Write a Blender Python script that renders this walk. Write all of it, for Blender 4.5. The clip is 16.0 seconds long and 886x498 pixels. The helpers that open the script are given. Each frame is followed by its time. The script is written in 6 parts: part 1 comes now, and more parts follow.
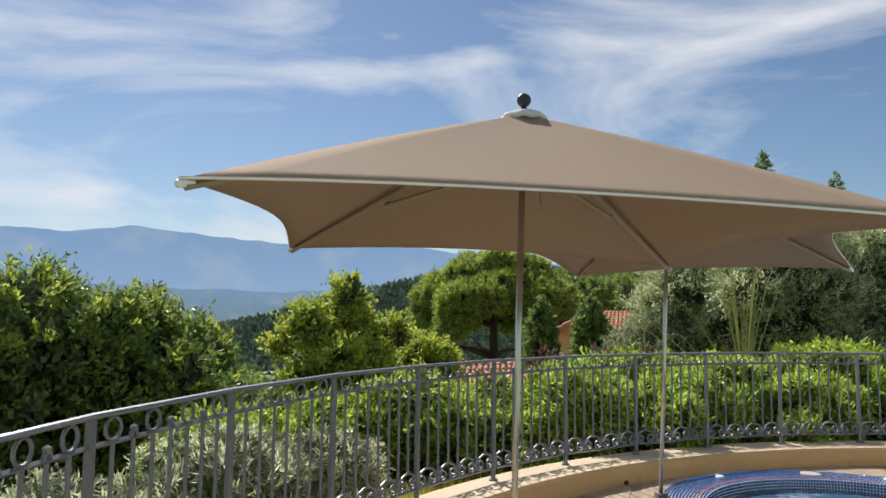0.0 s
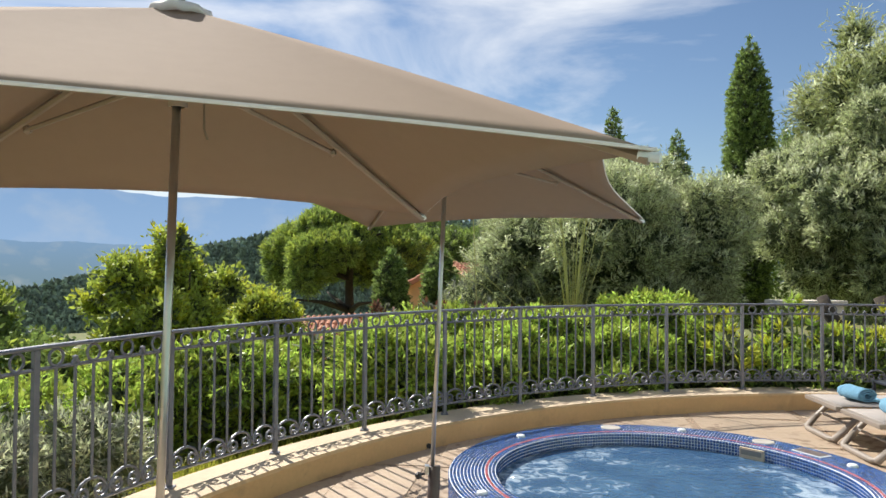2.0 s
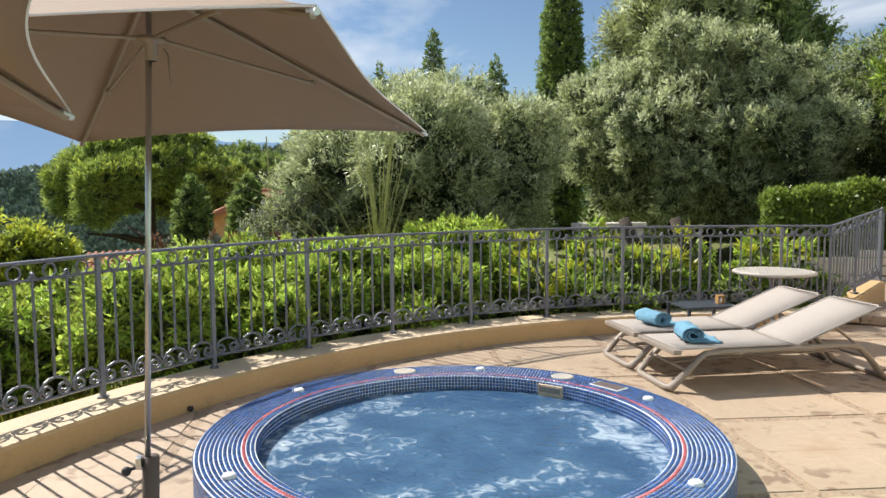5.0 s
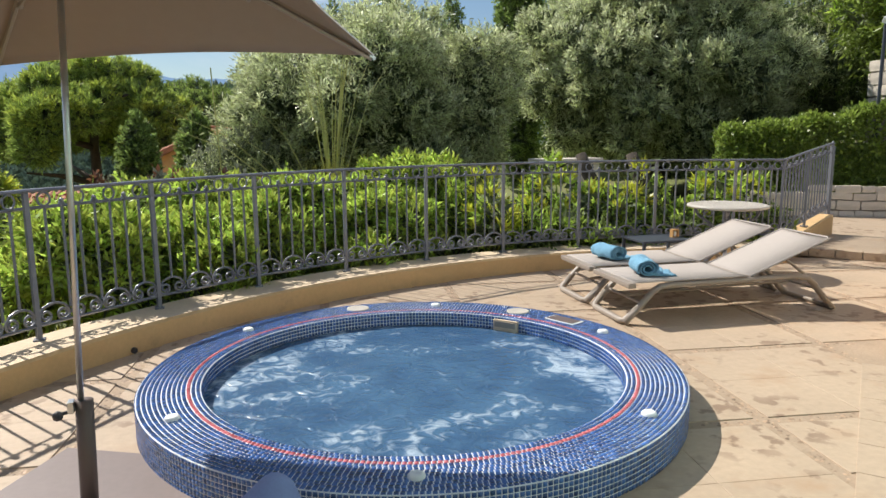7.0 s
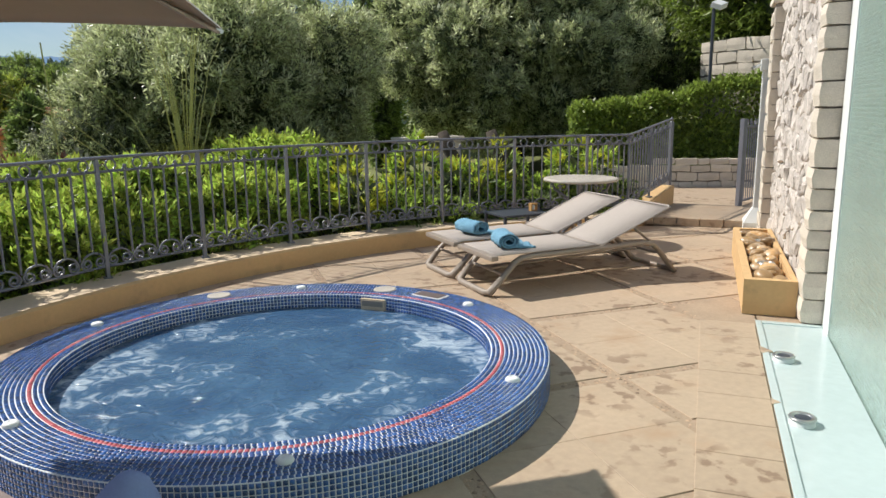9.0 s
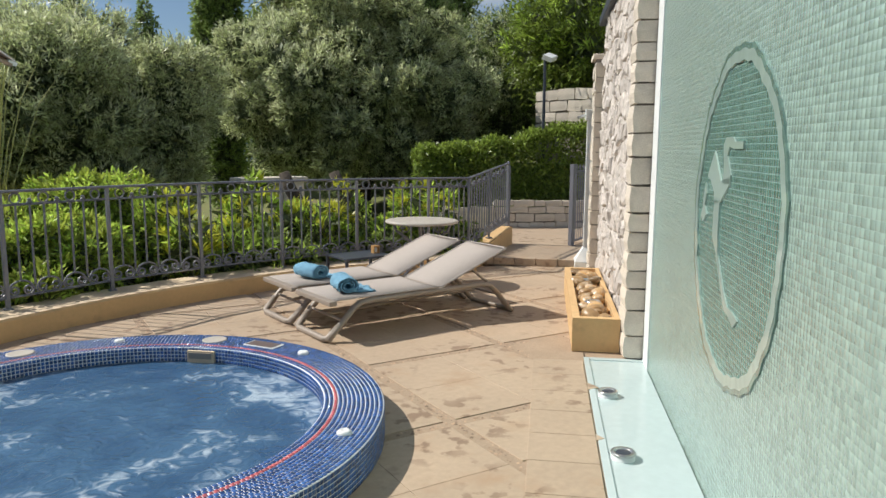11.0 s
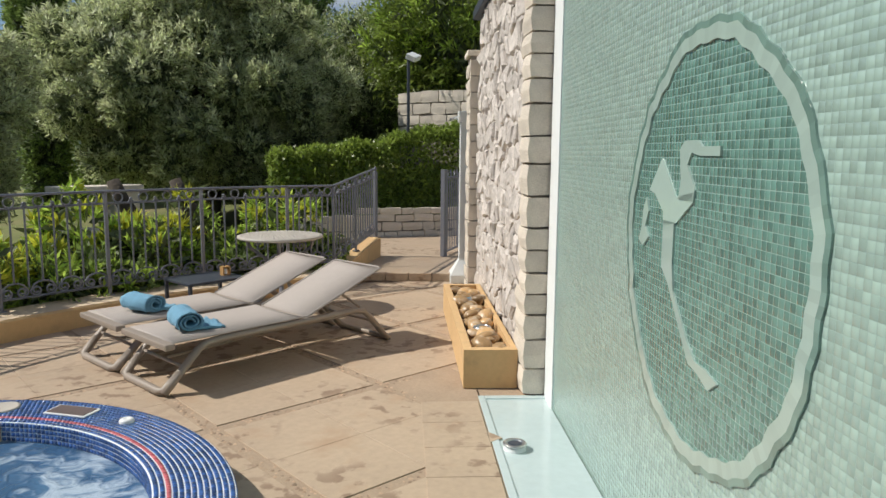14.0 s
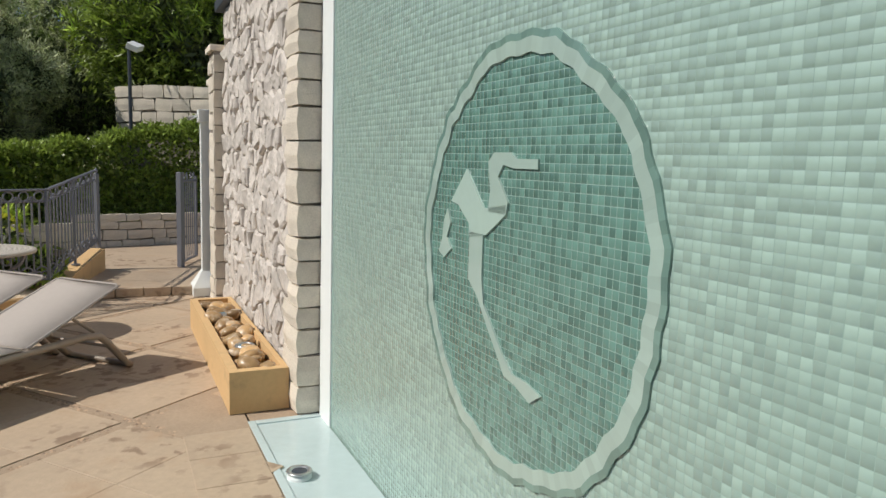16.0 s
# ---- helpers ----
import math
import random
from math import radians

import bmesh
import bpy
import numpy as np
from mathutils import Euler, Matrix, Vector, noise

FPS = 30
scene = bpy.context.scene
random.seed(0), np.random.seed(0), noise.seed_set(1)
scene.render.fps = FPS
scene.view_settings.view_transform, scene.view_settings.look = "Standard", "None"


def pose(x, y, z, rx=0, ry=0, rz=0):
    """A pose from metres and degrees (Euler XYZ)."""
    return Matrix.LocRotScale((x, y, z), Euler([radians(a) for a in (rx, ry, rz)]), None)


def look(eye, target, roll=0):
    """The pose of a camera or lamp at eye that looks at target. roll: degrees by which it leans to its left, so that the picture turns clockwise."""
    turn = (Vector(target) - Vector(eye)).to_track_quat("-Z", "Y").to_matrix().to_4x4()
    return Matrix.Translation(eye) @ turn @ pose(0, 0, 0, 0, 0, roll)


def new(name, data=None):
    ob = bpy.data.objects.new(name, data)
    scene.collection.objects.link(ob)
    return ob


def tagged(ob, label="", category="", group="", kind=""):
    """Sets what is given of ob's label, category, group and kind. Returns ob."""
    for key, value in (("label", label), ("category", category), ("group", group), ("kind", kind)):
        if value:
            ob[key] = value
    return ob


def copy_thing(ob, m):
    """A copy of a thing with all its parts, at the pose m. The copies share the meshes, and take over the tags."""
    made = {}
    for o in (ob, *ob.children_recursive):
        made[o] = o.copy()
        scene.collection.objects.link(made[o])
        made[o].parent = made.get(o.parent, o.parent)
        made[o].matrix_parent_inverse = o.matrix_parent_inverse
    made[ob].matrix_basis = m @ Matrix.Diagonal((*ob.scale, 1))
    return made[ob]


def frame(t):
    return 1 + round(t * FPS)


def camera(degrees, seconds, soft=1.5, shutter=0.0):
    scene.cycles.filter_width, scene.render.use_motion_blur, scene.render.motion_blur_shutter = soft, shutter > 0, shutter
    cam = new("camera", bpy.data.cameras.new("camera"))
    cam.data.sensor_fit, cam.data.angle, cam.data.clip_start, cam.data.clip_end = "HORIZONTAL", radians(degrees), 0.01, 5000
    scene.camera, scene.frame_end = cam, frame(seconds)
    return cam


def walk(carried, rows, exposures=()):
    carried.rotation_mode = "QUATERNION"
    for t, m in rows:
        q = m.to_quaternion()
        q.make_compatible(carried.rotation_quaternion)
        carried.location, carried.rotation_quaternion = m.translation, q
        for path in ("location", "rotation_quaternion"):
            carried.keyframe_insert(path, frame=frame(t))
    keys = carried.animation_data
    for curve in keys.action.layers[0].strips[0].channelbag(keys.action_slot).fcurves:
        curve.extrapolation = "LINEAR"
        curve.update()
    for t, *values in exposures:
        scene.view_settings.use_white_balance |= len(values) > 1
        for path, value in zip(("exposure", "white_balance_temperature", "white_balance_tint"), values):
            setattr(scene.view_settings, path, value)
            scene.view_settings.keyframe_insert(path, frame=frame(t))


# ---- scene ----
cam = camera(64.1, 16.0)
PATH = [
    (0, (-0.084, -0.901, 1.62), (-0.343, 1.074, 1.795), 0.8),
    (0.5, (0.052, -0.667, 1.65), (-0.095, 1.324, 1.774), 0.8),
    (1, (0.183, -0.477, 1.673), (0.173, 1.521, 1.771), 0.8),
    (1.5, (0.378, -0.346, 1.658), (0.448, 1.652, 1.736), 0.5),
    (2, (0.561, -0.235, 1.649), (0.664, 1.762, 1.693), 0.4),
    (2.5, (0.677, -0.114, 1.64), (0.86, 1.877, 1.638), 0.1),
    (3, (0.777, 0.062, 1.652), (1.087, 2.038, 1.611), -0.3),
    (3.5, (0.868, 0.186, 1.644), (1.258, 2.146, 1.57), -0.4),
    (4, (1.012, 0.308, 1.644), (1.415, 2.264, 1.54), -0.3),
    (4.5, (1.081, 0.443, 1.627), (1.537, 2.386, 1.495), -0.4),
    (5, (1.103, 0.63, 1.631), (1.676, 2.54, 1.47), -0.3),
    (7.5, (1.19, 0.767, 1.558), (1.904, 2.598, 1.189), -0.4),
    (8, (1.19, 0.774, 1.549), (1.979, 2.568, 1.151), -0.6),
    (8.5, (1.209, 0.759, 1.549), (2.1, 2.504, 1.146), -0.8),
    (9, (1.215, 0.753, 1.554), (2.22, 2.439, 1.166), -0.8),
    (9.5, (1.229, 0.742, 1.566), (2.35, 2.36, 1.211), -0.7),
    (10, (1.244, 0.73, 1.582), (2.478, 2.271, 1.266), -0.4),
    (12.5, (1.65, 0.982, 1.585), (3.065, 2.368, 1.305), 1.2),
    (13, (1.744, 1.186, 1.586), (3.206, 2.522, 1.31), 1.1),
    (13.5, (1.805, 1.308, 1.594), (3.336, 2.567, 1.322), 0.6),
    (14, (1.934, 1.438, 1.591), (3.544, 2.594, 1.323), 0.5),
    (14.5, (2.017, 1.54, 1.597), (3.729, 2.54, 1.335), 0.7),
    (15, (2.03, 1.663, 1.609), (3.848, 2.457, 1.36), 0.9),
    (15.5, (2.012, 1.744, 1.609), (3.902, 2.353, 1.37), 1.2),
    (16, (2.004, 1.767, 1.606), (3.931, 2.242, 1.36), 1.7),
]
walk(cam, [(t, look(eye, target, roll)) for t, eye, target, roll in PATH],
     ((0.0, 0.15), (1.5, 0.35), (3.5, 0.45), (5.0, 0.42), (7.5, 0.25), (9.0, 0.1), (12.5, -0.05), (14.5, -0.2), (16.0, -0.3)))

# ---- light ----
SUN_DIR = Vector((-0.54, 0.84, 1.0)).normalized()
world = bpy.data.worlds.new("world")
scene.world = world
world.use_nodes = True
wn, wl = world.node_tree.nodes, world.node_tree.links
wn.clear()
sky = wn.new("ShaderNodeTexSky")
sky.sky_type = "NISHITA"
sky.sun_disc = False
sky.sun_elevation = radians(45)
sky.sun_rotation = math.atan2(-0.54, 0.84)
sky.air_density, sky.dust_density, sky.ozone_density = 1.0, 0.25, 3.5
tc = wn.new("ShaderNodeTexCoord")
mp = wn.new("ShaderNodeMapping")
mp.inputs["Scale"].default_value = (1.0, 1.0, 3.2)
mp.inputs["Rotation"].default_value = (0.25, 0.3, 0.5)
mp.inputs["Location"].default_value = (0.35, 0.2, 0.1)
cn = wn.new("ShaderNodeTexNoise")
cn.inputs["Scale"].default_value, cn.inputs["Detail"].default_value = 2.1, 9.0
cn.inputs["Roughness"].default_value, cn.inputs["Distortion"].default_value = 0.55, 0.5
cr = wn.new("ShaderNodeValToRGB")
cr.color_ramp.elements[0].position, cr.color_ramp.elements[1].position = 0.465, 0.72
cmix = wn.new("ShaderNodeMixRGB")
cmix.inputs[2].default_value = (9.8, 10.1, 10.6, 1)
bg = wn.new("ShaderNodeBackground")
bg.inputs["Strength"].default_value = 0.075
wo = wn.new("ShaderNodeOutputWorld")
wl.new(tc.outputs["Generated"], mp.inputs["Vector"])
wl.new(mp.outputs["Vector"], cn.inputs["Vector"])
wl.new(cn.outputs["Fac"], cr.inputs["Fac"])
wl.new(cr.outputs["Color"], cmix.inputs[0])
wl.new(sky.outputs["Color"], cmix.inputs[1])
wl.new(cmix.outputs["Color"], bg.inputs["Color"])
wl.new(bg.outputs["Background"], wo.inputs["Surface"])
sun_data = bpy.data.lights.new("sun", "SUN")
sun_data.energy, sun_data.angle, sun_data.color = 5.0, radians(0.55), (1.0, 0.95, 0.87)
sun = new("sun", sun_data)
sun.matrix_world = look((-8, 12, 15), (-8 + 0.54, 12 - 0.84, 14))
scene.view_settings.exposure = 0.0


# ---- materials ----
def material(name, color, rough=0.6, metal=0.0, vary=0.0, grain=40.0, bump=0.0, bump_scale=80.0, blotch=None, blotch_scale=3.0,
             blotch_cut=(0.5, 0.7), island=0.0, piece=0.0, spec=0.5, trans=0.0, coat=0.0, whole=False):
    """A surface: base colour, grain, blotches for stains and pits, relief, and shifts from piece to piece."""
    m = bpy.data.materials.new(name)
    m.use_nodes = True
    nt = m.node_tree
    n, l = nt.nodes, nt.links
    p = n["Principled BSDF"]
    p.inputs["Roughness"].default_value = rough
    p.inputs["Metallic"].default_value = metal
    p.inputs["Specular IOR Level"].default_value = spec
    p.inputs["Transmission Weight"].default_value = trans
    p.inputs["Coat Weight"].default_value = coat
    p.inputs["Coat Roughness"].default_value = 0.08
    co = n.new("ShaderNodeTexCoord")
    spot = n.new("ShaderNodeNewGeometry").outputs["Position"] if whole else co.outputs["Object"]
    rgb = n.new("ShaderNodeRGB")
    rgb.outputs[0].default_value = (*color, 1)
    out = rgb.outputs[0]

    def shade(socket, value, amount):
        ma = n.new("ShaderNodeMapRange")
        ma.inputs["To Min"].default_value, ma.inputs["To Max"].default_value = 1 - amount, 1 + amount
        l.new(value, ma.inputs["Value"])
        hs = n.new("ShaderNodeHueSaturation")
        l.new(ma.outputs[0], hs.inputs["Value"])
        l.new(socket, hs.inputs["Color"])
        return hs.outputs["Color"]

    if vary:
        t = n.new("ShaderNodeTexNoise")
        t.inputs["Scale"].default_value, t.inputs["Detail"].default_value = grain, 6
        l.new(spot, t.inputs["Vector"])
        out = shade(out, t.outputs["Fac"], vary)
        t2 = n.new("ShaderNodeTexNoise")
        t2.inputs["Scale"].default_value, t2.inputs["Detail"].default_value = grain / 14, 4
        l.new(spot, t2.inputs["Vector"])
        out = shade(out, t2.outputs["Fac"], vary)
    if island:
        g = n.new("ShaderNodeNewGeometry")
        out = shade(out, g.outputs["Random Per Island"], island)
    if piece:
        o = n.new("ShaderNodeObjectInfo")
        out = shade(out, o.outputs["Random"], piece)
    if blotch:
        t = n.new("ShaderNodeTexNoise")
        t.inputs["Scale"].default_value, t.inputs["Detail"].default_value = blotch_scale, 7
        t.inputs["Roughness"].default_value = 0.6
        g = n.new("ShaderNodeNewGeometry")
        l.new(g.outputs["Position"], t.inputs["Vector"])
        r = n.new("ShaderNodeMapRange")
        r.inputs["From Min"].default_value, r.inputs["From Max"].default_value = blotch_cut
        l.new(t.outputs["Fac"], r.inputs["Value"])
        mx = n.new("ShaderNodeMixRGB")
        mx.inputs[2].default_value = (*blotch, 1)
        l.new(r.outputs[0], mx.inputs[0])
        l.new(out, mx.inputs[1])
        out = mx.outputs[0]
    l.new(out, p.inputs["Base Color"])
    if bump:
        t = n.new("ShaderNodeTexNoise")
        t.inputs["Scale"].default_value, t.inputs["Detail"].default_value = bump_scale, 5
        l.new(spot, t.inputs["Vector"])
        b = n.new("ShaderNodeBump")
        b.inputs["Strength"].default_value, b.inputs["Distance"].default_value = bump, 0.01
        l.new(t.outputs["Fac"], b.inputs["Height"])
        l.new(b.outputs[0], p.inputs["Normal"])
    return m


def leaf_material(name, color, island=0.35, translucent=0.35, rough=0.5):
    m = material(name, color, rough, island=island, spec=0.45)
    nt = m.node_tree
    n, l = nt.nodes, nt.links
    p = n["Principled BSDF"]
    tr = n.new("ShaderNodeBsdfTranslucent")
    src = p.inputs["Base Color"].links[0].from_socket
    l.new(src, tr.inputs["Color"])
    mx = n.new("ShaderNodeMixShader")
    mx.inputs[0].default_value = translucent
    l.new(p.outputs[0], mx.inputs[1])
    l.new(tr.outputs[0], mx.inputs[2])
    l.new(mx.outputs[0], n["Material Output"].inputs["Surface"])
    return m


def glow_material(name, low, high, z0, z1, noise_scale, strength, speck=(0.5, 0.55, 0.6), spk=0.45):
    """A plain glowing backdrop: distance haze is painted into its colours, with fine mottling."""
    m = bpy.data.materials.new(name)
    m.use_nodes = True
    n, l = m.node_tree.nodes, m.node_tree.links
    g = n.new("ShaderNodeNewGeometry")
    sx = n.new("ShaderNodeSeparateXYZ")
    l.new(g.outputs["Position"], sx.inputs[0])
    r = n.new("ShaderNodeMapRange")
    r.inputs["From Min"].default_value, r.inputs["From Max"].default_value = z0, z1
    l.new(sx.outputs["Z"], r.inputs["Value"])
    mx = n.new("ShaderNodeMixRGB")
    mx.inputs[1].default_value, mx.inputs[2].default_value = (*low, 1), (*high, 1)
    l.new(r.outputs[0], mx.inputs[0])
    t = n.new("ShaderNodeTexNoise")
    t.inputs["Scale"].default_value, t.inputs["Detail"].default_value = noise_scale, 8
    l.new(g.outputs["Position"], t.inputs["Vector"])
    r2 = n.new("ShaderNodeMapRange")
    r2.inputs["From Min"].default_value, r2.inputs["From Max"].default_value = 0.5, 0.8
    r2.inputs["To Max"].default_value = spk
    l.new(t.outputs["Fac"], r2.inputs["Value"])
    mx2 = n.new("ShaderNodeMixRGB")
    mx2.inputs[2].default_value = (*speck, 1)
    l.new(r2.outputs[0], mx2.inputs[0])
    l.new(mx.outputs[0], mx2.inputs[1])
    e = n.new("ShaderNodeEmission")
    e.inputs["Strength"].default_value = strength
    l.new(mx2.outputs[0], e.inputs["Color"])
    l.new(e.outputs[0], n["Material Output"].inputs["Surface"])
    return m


M_stone_floor = material("travertine", (0.46, 0.352, 0.25), 0.6, vary=0.16, grain=22, bump=0.15, bump_scale=60, piece=0.04,
                         blotch=(0.43, 0.30, 0.195), blotch_scale=2.5, blotch_cut=(0.54, 0.72), whole=True)


def splash(m, color, patch, cut, spot, amount):
    """Dried splashes: small blotches gathered in wide patches."""
    n, l = m.node_tree.nodes, m.node_tree.links
    p = n["Principled BSDF"]
    g = n.new("ShaderNodeNewGeometry")
    fac = None
    for scale, lo, hi in ((patch, *cut), (spot, 0.54, 0.60)):
        t = n.new("ShaderNodeTexNoise")
        t.inputs["Scale"].default_value, t.inputs["Detail"].default_value = scale, 4
        l.new(g.outputs["Position"], t.inputs["Vector"])
        r = n.new("ShaderNodeMapRange")
        r.inputs["From Min"].default_value, r.inputs["From Max"].default_value = lo, hi
        l.new(t.outputs["Fac"], r.inputs["Value"])
        if fac is None:
            fac = r.outputs[0]
            continue
        mu = n.new("ShaderNodeMath")
        mu.operation = "MULTIPLY"
        l.new(fac, mu.inputs[0])
        l.new(r.outputs[0], mu.inputs[1])
        fac = mu.outputs[0]
    am = n.new("ShaderNodeMath")
    am.operation = "MULTIPLY"
    am.inputs[1].default_value = amount
    l.new(fac, am.inputs[0])
    mx = n.new("ShaderNodeMixRGB")
    mx.inputs[2].default_value = (*color, 1)
    l.new(am.outputs[0], mx.inputs[0])
    l.new(p.inputs["Base Color"].links[0].from_socket, mx.inputs[1])
    l.new(mx.outputs[0], p.inputs["Base Color"])


splash(M_stone_floor, (0.20, 0.125, 0.08), 0.9, (0.48, 0.56), 8.0, 0.7)
M_mortar = material("mortar", (0.38, 0.285, 0.20), 0.9, vary=0.2, grain=60, bump=0.4, bump_scale=120)
M_pebble = material("pebbles", (0.36, 0.25, 0.165), 0.6, island=0.45, bump=0.1)
M_render = material("ochre_render", (0.62, 0.41, 0.20), 0.85, vary=0.10, grain=30, bump=0.3, bump_scale=90,
                    blotch=(0.42, 0.28, 0.15), blotch_scale=4.0, blotch_cut=(0.58, 0.8))
M_coping = material("pale_coping", (0.66, 0.52, 0.36), 0.85, vary=0.15, grain=35, bump=0.4, bump_scale=70)
M_iron = material("grey_painted_iron", (0.20, 0.205, 0.235), 0.42, metal=0.2, vary=0.12, grain=50, bump=0.1)
M_canvas = material("taupe_canvas", (0.32, 0.225, 0.155), 0.9, vary=0.05, grain=260, bump=0.12, bump_scale=500)
M_rib = material("taupe_rib", (0.36, 0.28, 0.21), 0.45, metal=0.3, vary=0.06)
M_steel = material("brushed_steel", (0.58, 0.58, 0.56), 0.28, metal=0.9, vary=0.06, grain=90)
M_brown = material("brown_enamel", (0.135, 0.10, 0.09), 0.5, vary=0.06, grain=60)
M_plate = material("brown_steel_plate", (0.20, 0.155, 0.145), 0.5, vary=0.10, grain=30)
M_black = material("black_plastic", (0.03, 0.03, 0.035), 0.4, vary=0.1)
M_grout = material("pale_grout", (0.80, 0.83, 0.87), 0.7, vary=0.08, grain=80)
M_bluetile = material("blue_glass_tile", (0.038, 0.092, 0.25), 0.12, island=0.45, piece=0.4, coat=0.3)
M_redtile = material("red_glass_tile", (0.58, 0.15, 0.17), 0.15, island=0.25, coat=0.3)
M_white = material("white_plastic", (0.82, 0.83, 0.82), 0.35, vary=0.04)
M_mesh = material("taupe_sling_fabric", (0.40, 0.355, 0.32), 0.8, vary=0.05, grain=420, bump=0.25, bump_scale=700)
M_frame = material("taupe_resin", (0.31, 0.26, 0.215), 0.5, vary=0.06, grain=40)
M_towel = material("blue_terry_towel", (0.20, 0.42, 0.58), 0.95, vary=0.15, grain=180, bump=0.8, bump_scale=350)
M_towel2 = material("lavender_blue_terry", (0.27, 0.34, 0.62), 0.95, vary=0.12, grain=120, bump=0.6, bump_scale=300)
M_slate = material("dark_grey_metal", (0.055, 0.065, 0.085), 0.45, vary=0.1, metal=0.2)
M_wood = material("pale_wood", (0.50, 0.28, 0.10), 0.6, vary=0.2, grain=30)
M_tabletop = material("cream_mosaic", (0.50, 0.46, 0.40), 0.5, vary=0.15, grain=60, bump=0.1)
# fine dark specks paint shaded pits into the stone colour
M_stonewall = material("pale_rubble", (0.58, 0.53, 0.48), 0.9, vary=0.30, grain=22, bump=1.0, bump_scale=34, piece=0.15,
                       blotch=(0.20, 0.165, 0.13), blotch_scale=24, blotch_cut=(0.58, 0.72))
M_quoin = material("dressed_limestone", (0.68, 0.61, 0.51), 0.9, vary=0.22, grain=18, bump=0.8, bump_scale=30, piece=0.12)
M_joint = material("wall_mortar", (0.26, 0.225, 0.19), 0.95, vary=0.25, grain=30, bump=0.6, bump_scale=40)
M_whitepaint = material("white_paint", (0.80, 0.83, 0.82), 0.4, vary=0.04, bump=0.05)
M_basin = material("white_wet_basin", (0.50, 0.60, 0.60), 0.12, vary=0.06, grain=16, bump=0.25, bump_scale=14)
M_mint = material("mint_glass_tile", (0.335, 0.465, 0.41), 0.25, island=0.17, piece=0.17, coat=1.0, vary=0.06, grain=24)
M_mintgrout = material("mint_grout", (0.25, 0.36, 0.32), 0.5, vary=0.3, grain=40)
M_greentile = material("sea_green_glass_tile", (0.135, 0.27, 0.23), 0.22, island=0.30, piece=0.30, coat=1.0)
M_paletile = material("pale_stone_tile", (0.37, 0.49, 0.44), 0.3, island=0.10, piece=0.1, coat=1.0, vary=0.06, grain=30)
M_medbed = material("medallion_grout", (0.25, 0.38, 0.335), 0.5, vary=0.15, grain=40)
M_linetile = material("grey_green_tile", (0.16, 0.27, 0.235), 0.25, piece=0.2, coat=1.0)
M_river = material("river_stone", (0.44, 0.28, 0.13), 0.35, vary=0.35, grain=9, piece=0.5, blotch=(0.62, 0.52, 0.40), blotch_scale=14, blotch_cut=(0.5, 0.7))
M_blueglass = material("blue_lamp_glass", (0.12, 0.34, 0.50), 0.15, coat=0.4)
M_bark = material("bark", (0.075, 0.06, 0.045), 0.95, vary=0.35, grain=14, bump=1.0, bump_scale=30)
M_earth = material("garden_earth", (0.15, 0.17, 0.05), 0.95, vary=0.4, grain=3, bump=0.8, bump_scale=9,
                   blotch=(0.20, 0.17, 0.08), blotch_scale=0.5, blotch_cut=(0.5, 0.7))
M_piping = leaf_material("white_piping", (0.82, 0.80, 0.77), 0.02, 0.4, 0.6)
# darker leaf colour that paints the shade inside crowns
M_inner = leaf_material("shade_darkened_leaf", (0.12, 0.15, 0.07), 0.5, 0.2, 0.6)
M_olive = leaf_material("olive_leaf", (0.47, 0.52, 0.27), 0.55, 0.45, 0.4)
M_olive_lt = leaf_material("olive_tip_leaf", (0.66, 0.70, 0.44), 0.4, 0.45, 0.4)
M_cypress = leaf_material("cypress_leaf", (0.28, 0.38, 0.11), 0.5, 0.4)
M_pine = leaf_material("pine_needles", (0.32, 0.42, 0.10), 0.45, 0.45)
M_pinefar = leaf_material("grey_pine_needles", (0.50, 0.54, 0.24), 0.4, 0.25)
M_fresh = leaf_material("fresh_leaf", (0.42, 0.50, 0.09), 0.45, 0.5)
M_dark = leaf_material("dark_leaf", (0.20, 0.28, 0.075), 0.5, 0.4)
M_shrub = leaf_material("shrub_leaf", (0.42, 0.57, 0.10), 0.6, 0.5, 0.4)
M_yellow = leaf_material("yellow_green_leaf", (0.58, 0.60, 0.07), 0.35, 0.45, 0.4)
M_grass = leaf_material("grass_blade", (0.50, 0.50, 0.08), 0.4, 0.45)
M_hedge = leaf_material("hedge_leaf", (0.22, 0.30, 0.055), 0.55, 0.4, 0.4)
M_grey = leaf_material("grey_leaf", (0.27, 0.29, 0.21), 0.5, 0.25)
M_stalk = leaf_material("straw_stalk", (0.54, 0.54, 0.22), 0.3, 0.3)
M_pink = leaf_material("pink_petal", (0.65, 0.06, 0.16), 0.3, 0.3)
M_rust = leaf_material("rust_leaf", (0.20, 0.09, 0.05), 0.5, 0.25)
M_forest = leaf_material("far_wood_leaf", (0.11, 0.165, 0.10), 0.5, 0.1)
# distance haze is mixed into this far leaf colour
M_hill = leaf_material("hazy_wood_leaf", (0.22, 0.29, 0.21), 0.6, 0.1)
M_rooftile = material("terracotta", (0.48, 0.21, 0.12), 0.85, island=0.3, vary=0.2, grain=3)
M_housewall = material("apricot_render", (0.72, 0.44, 0.21), 0.9, vary=0.1, grain=4)
M_shutter = material("white_shutter", (0.75, 0.76, 0.78), 0.6)
M_pane = material("dark_pane", (0.05, 0.06, 0.07), 0.05)
M_houseplain = material("house_render", (0.60, 0.50, 0.38), 0.9, vary=0.1, grain=6, bump=0.3)


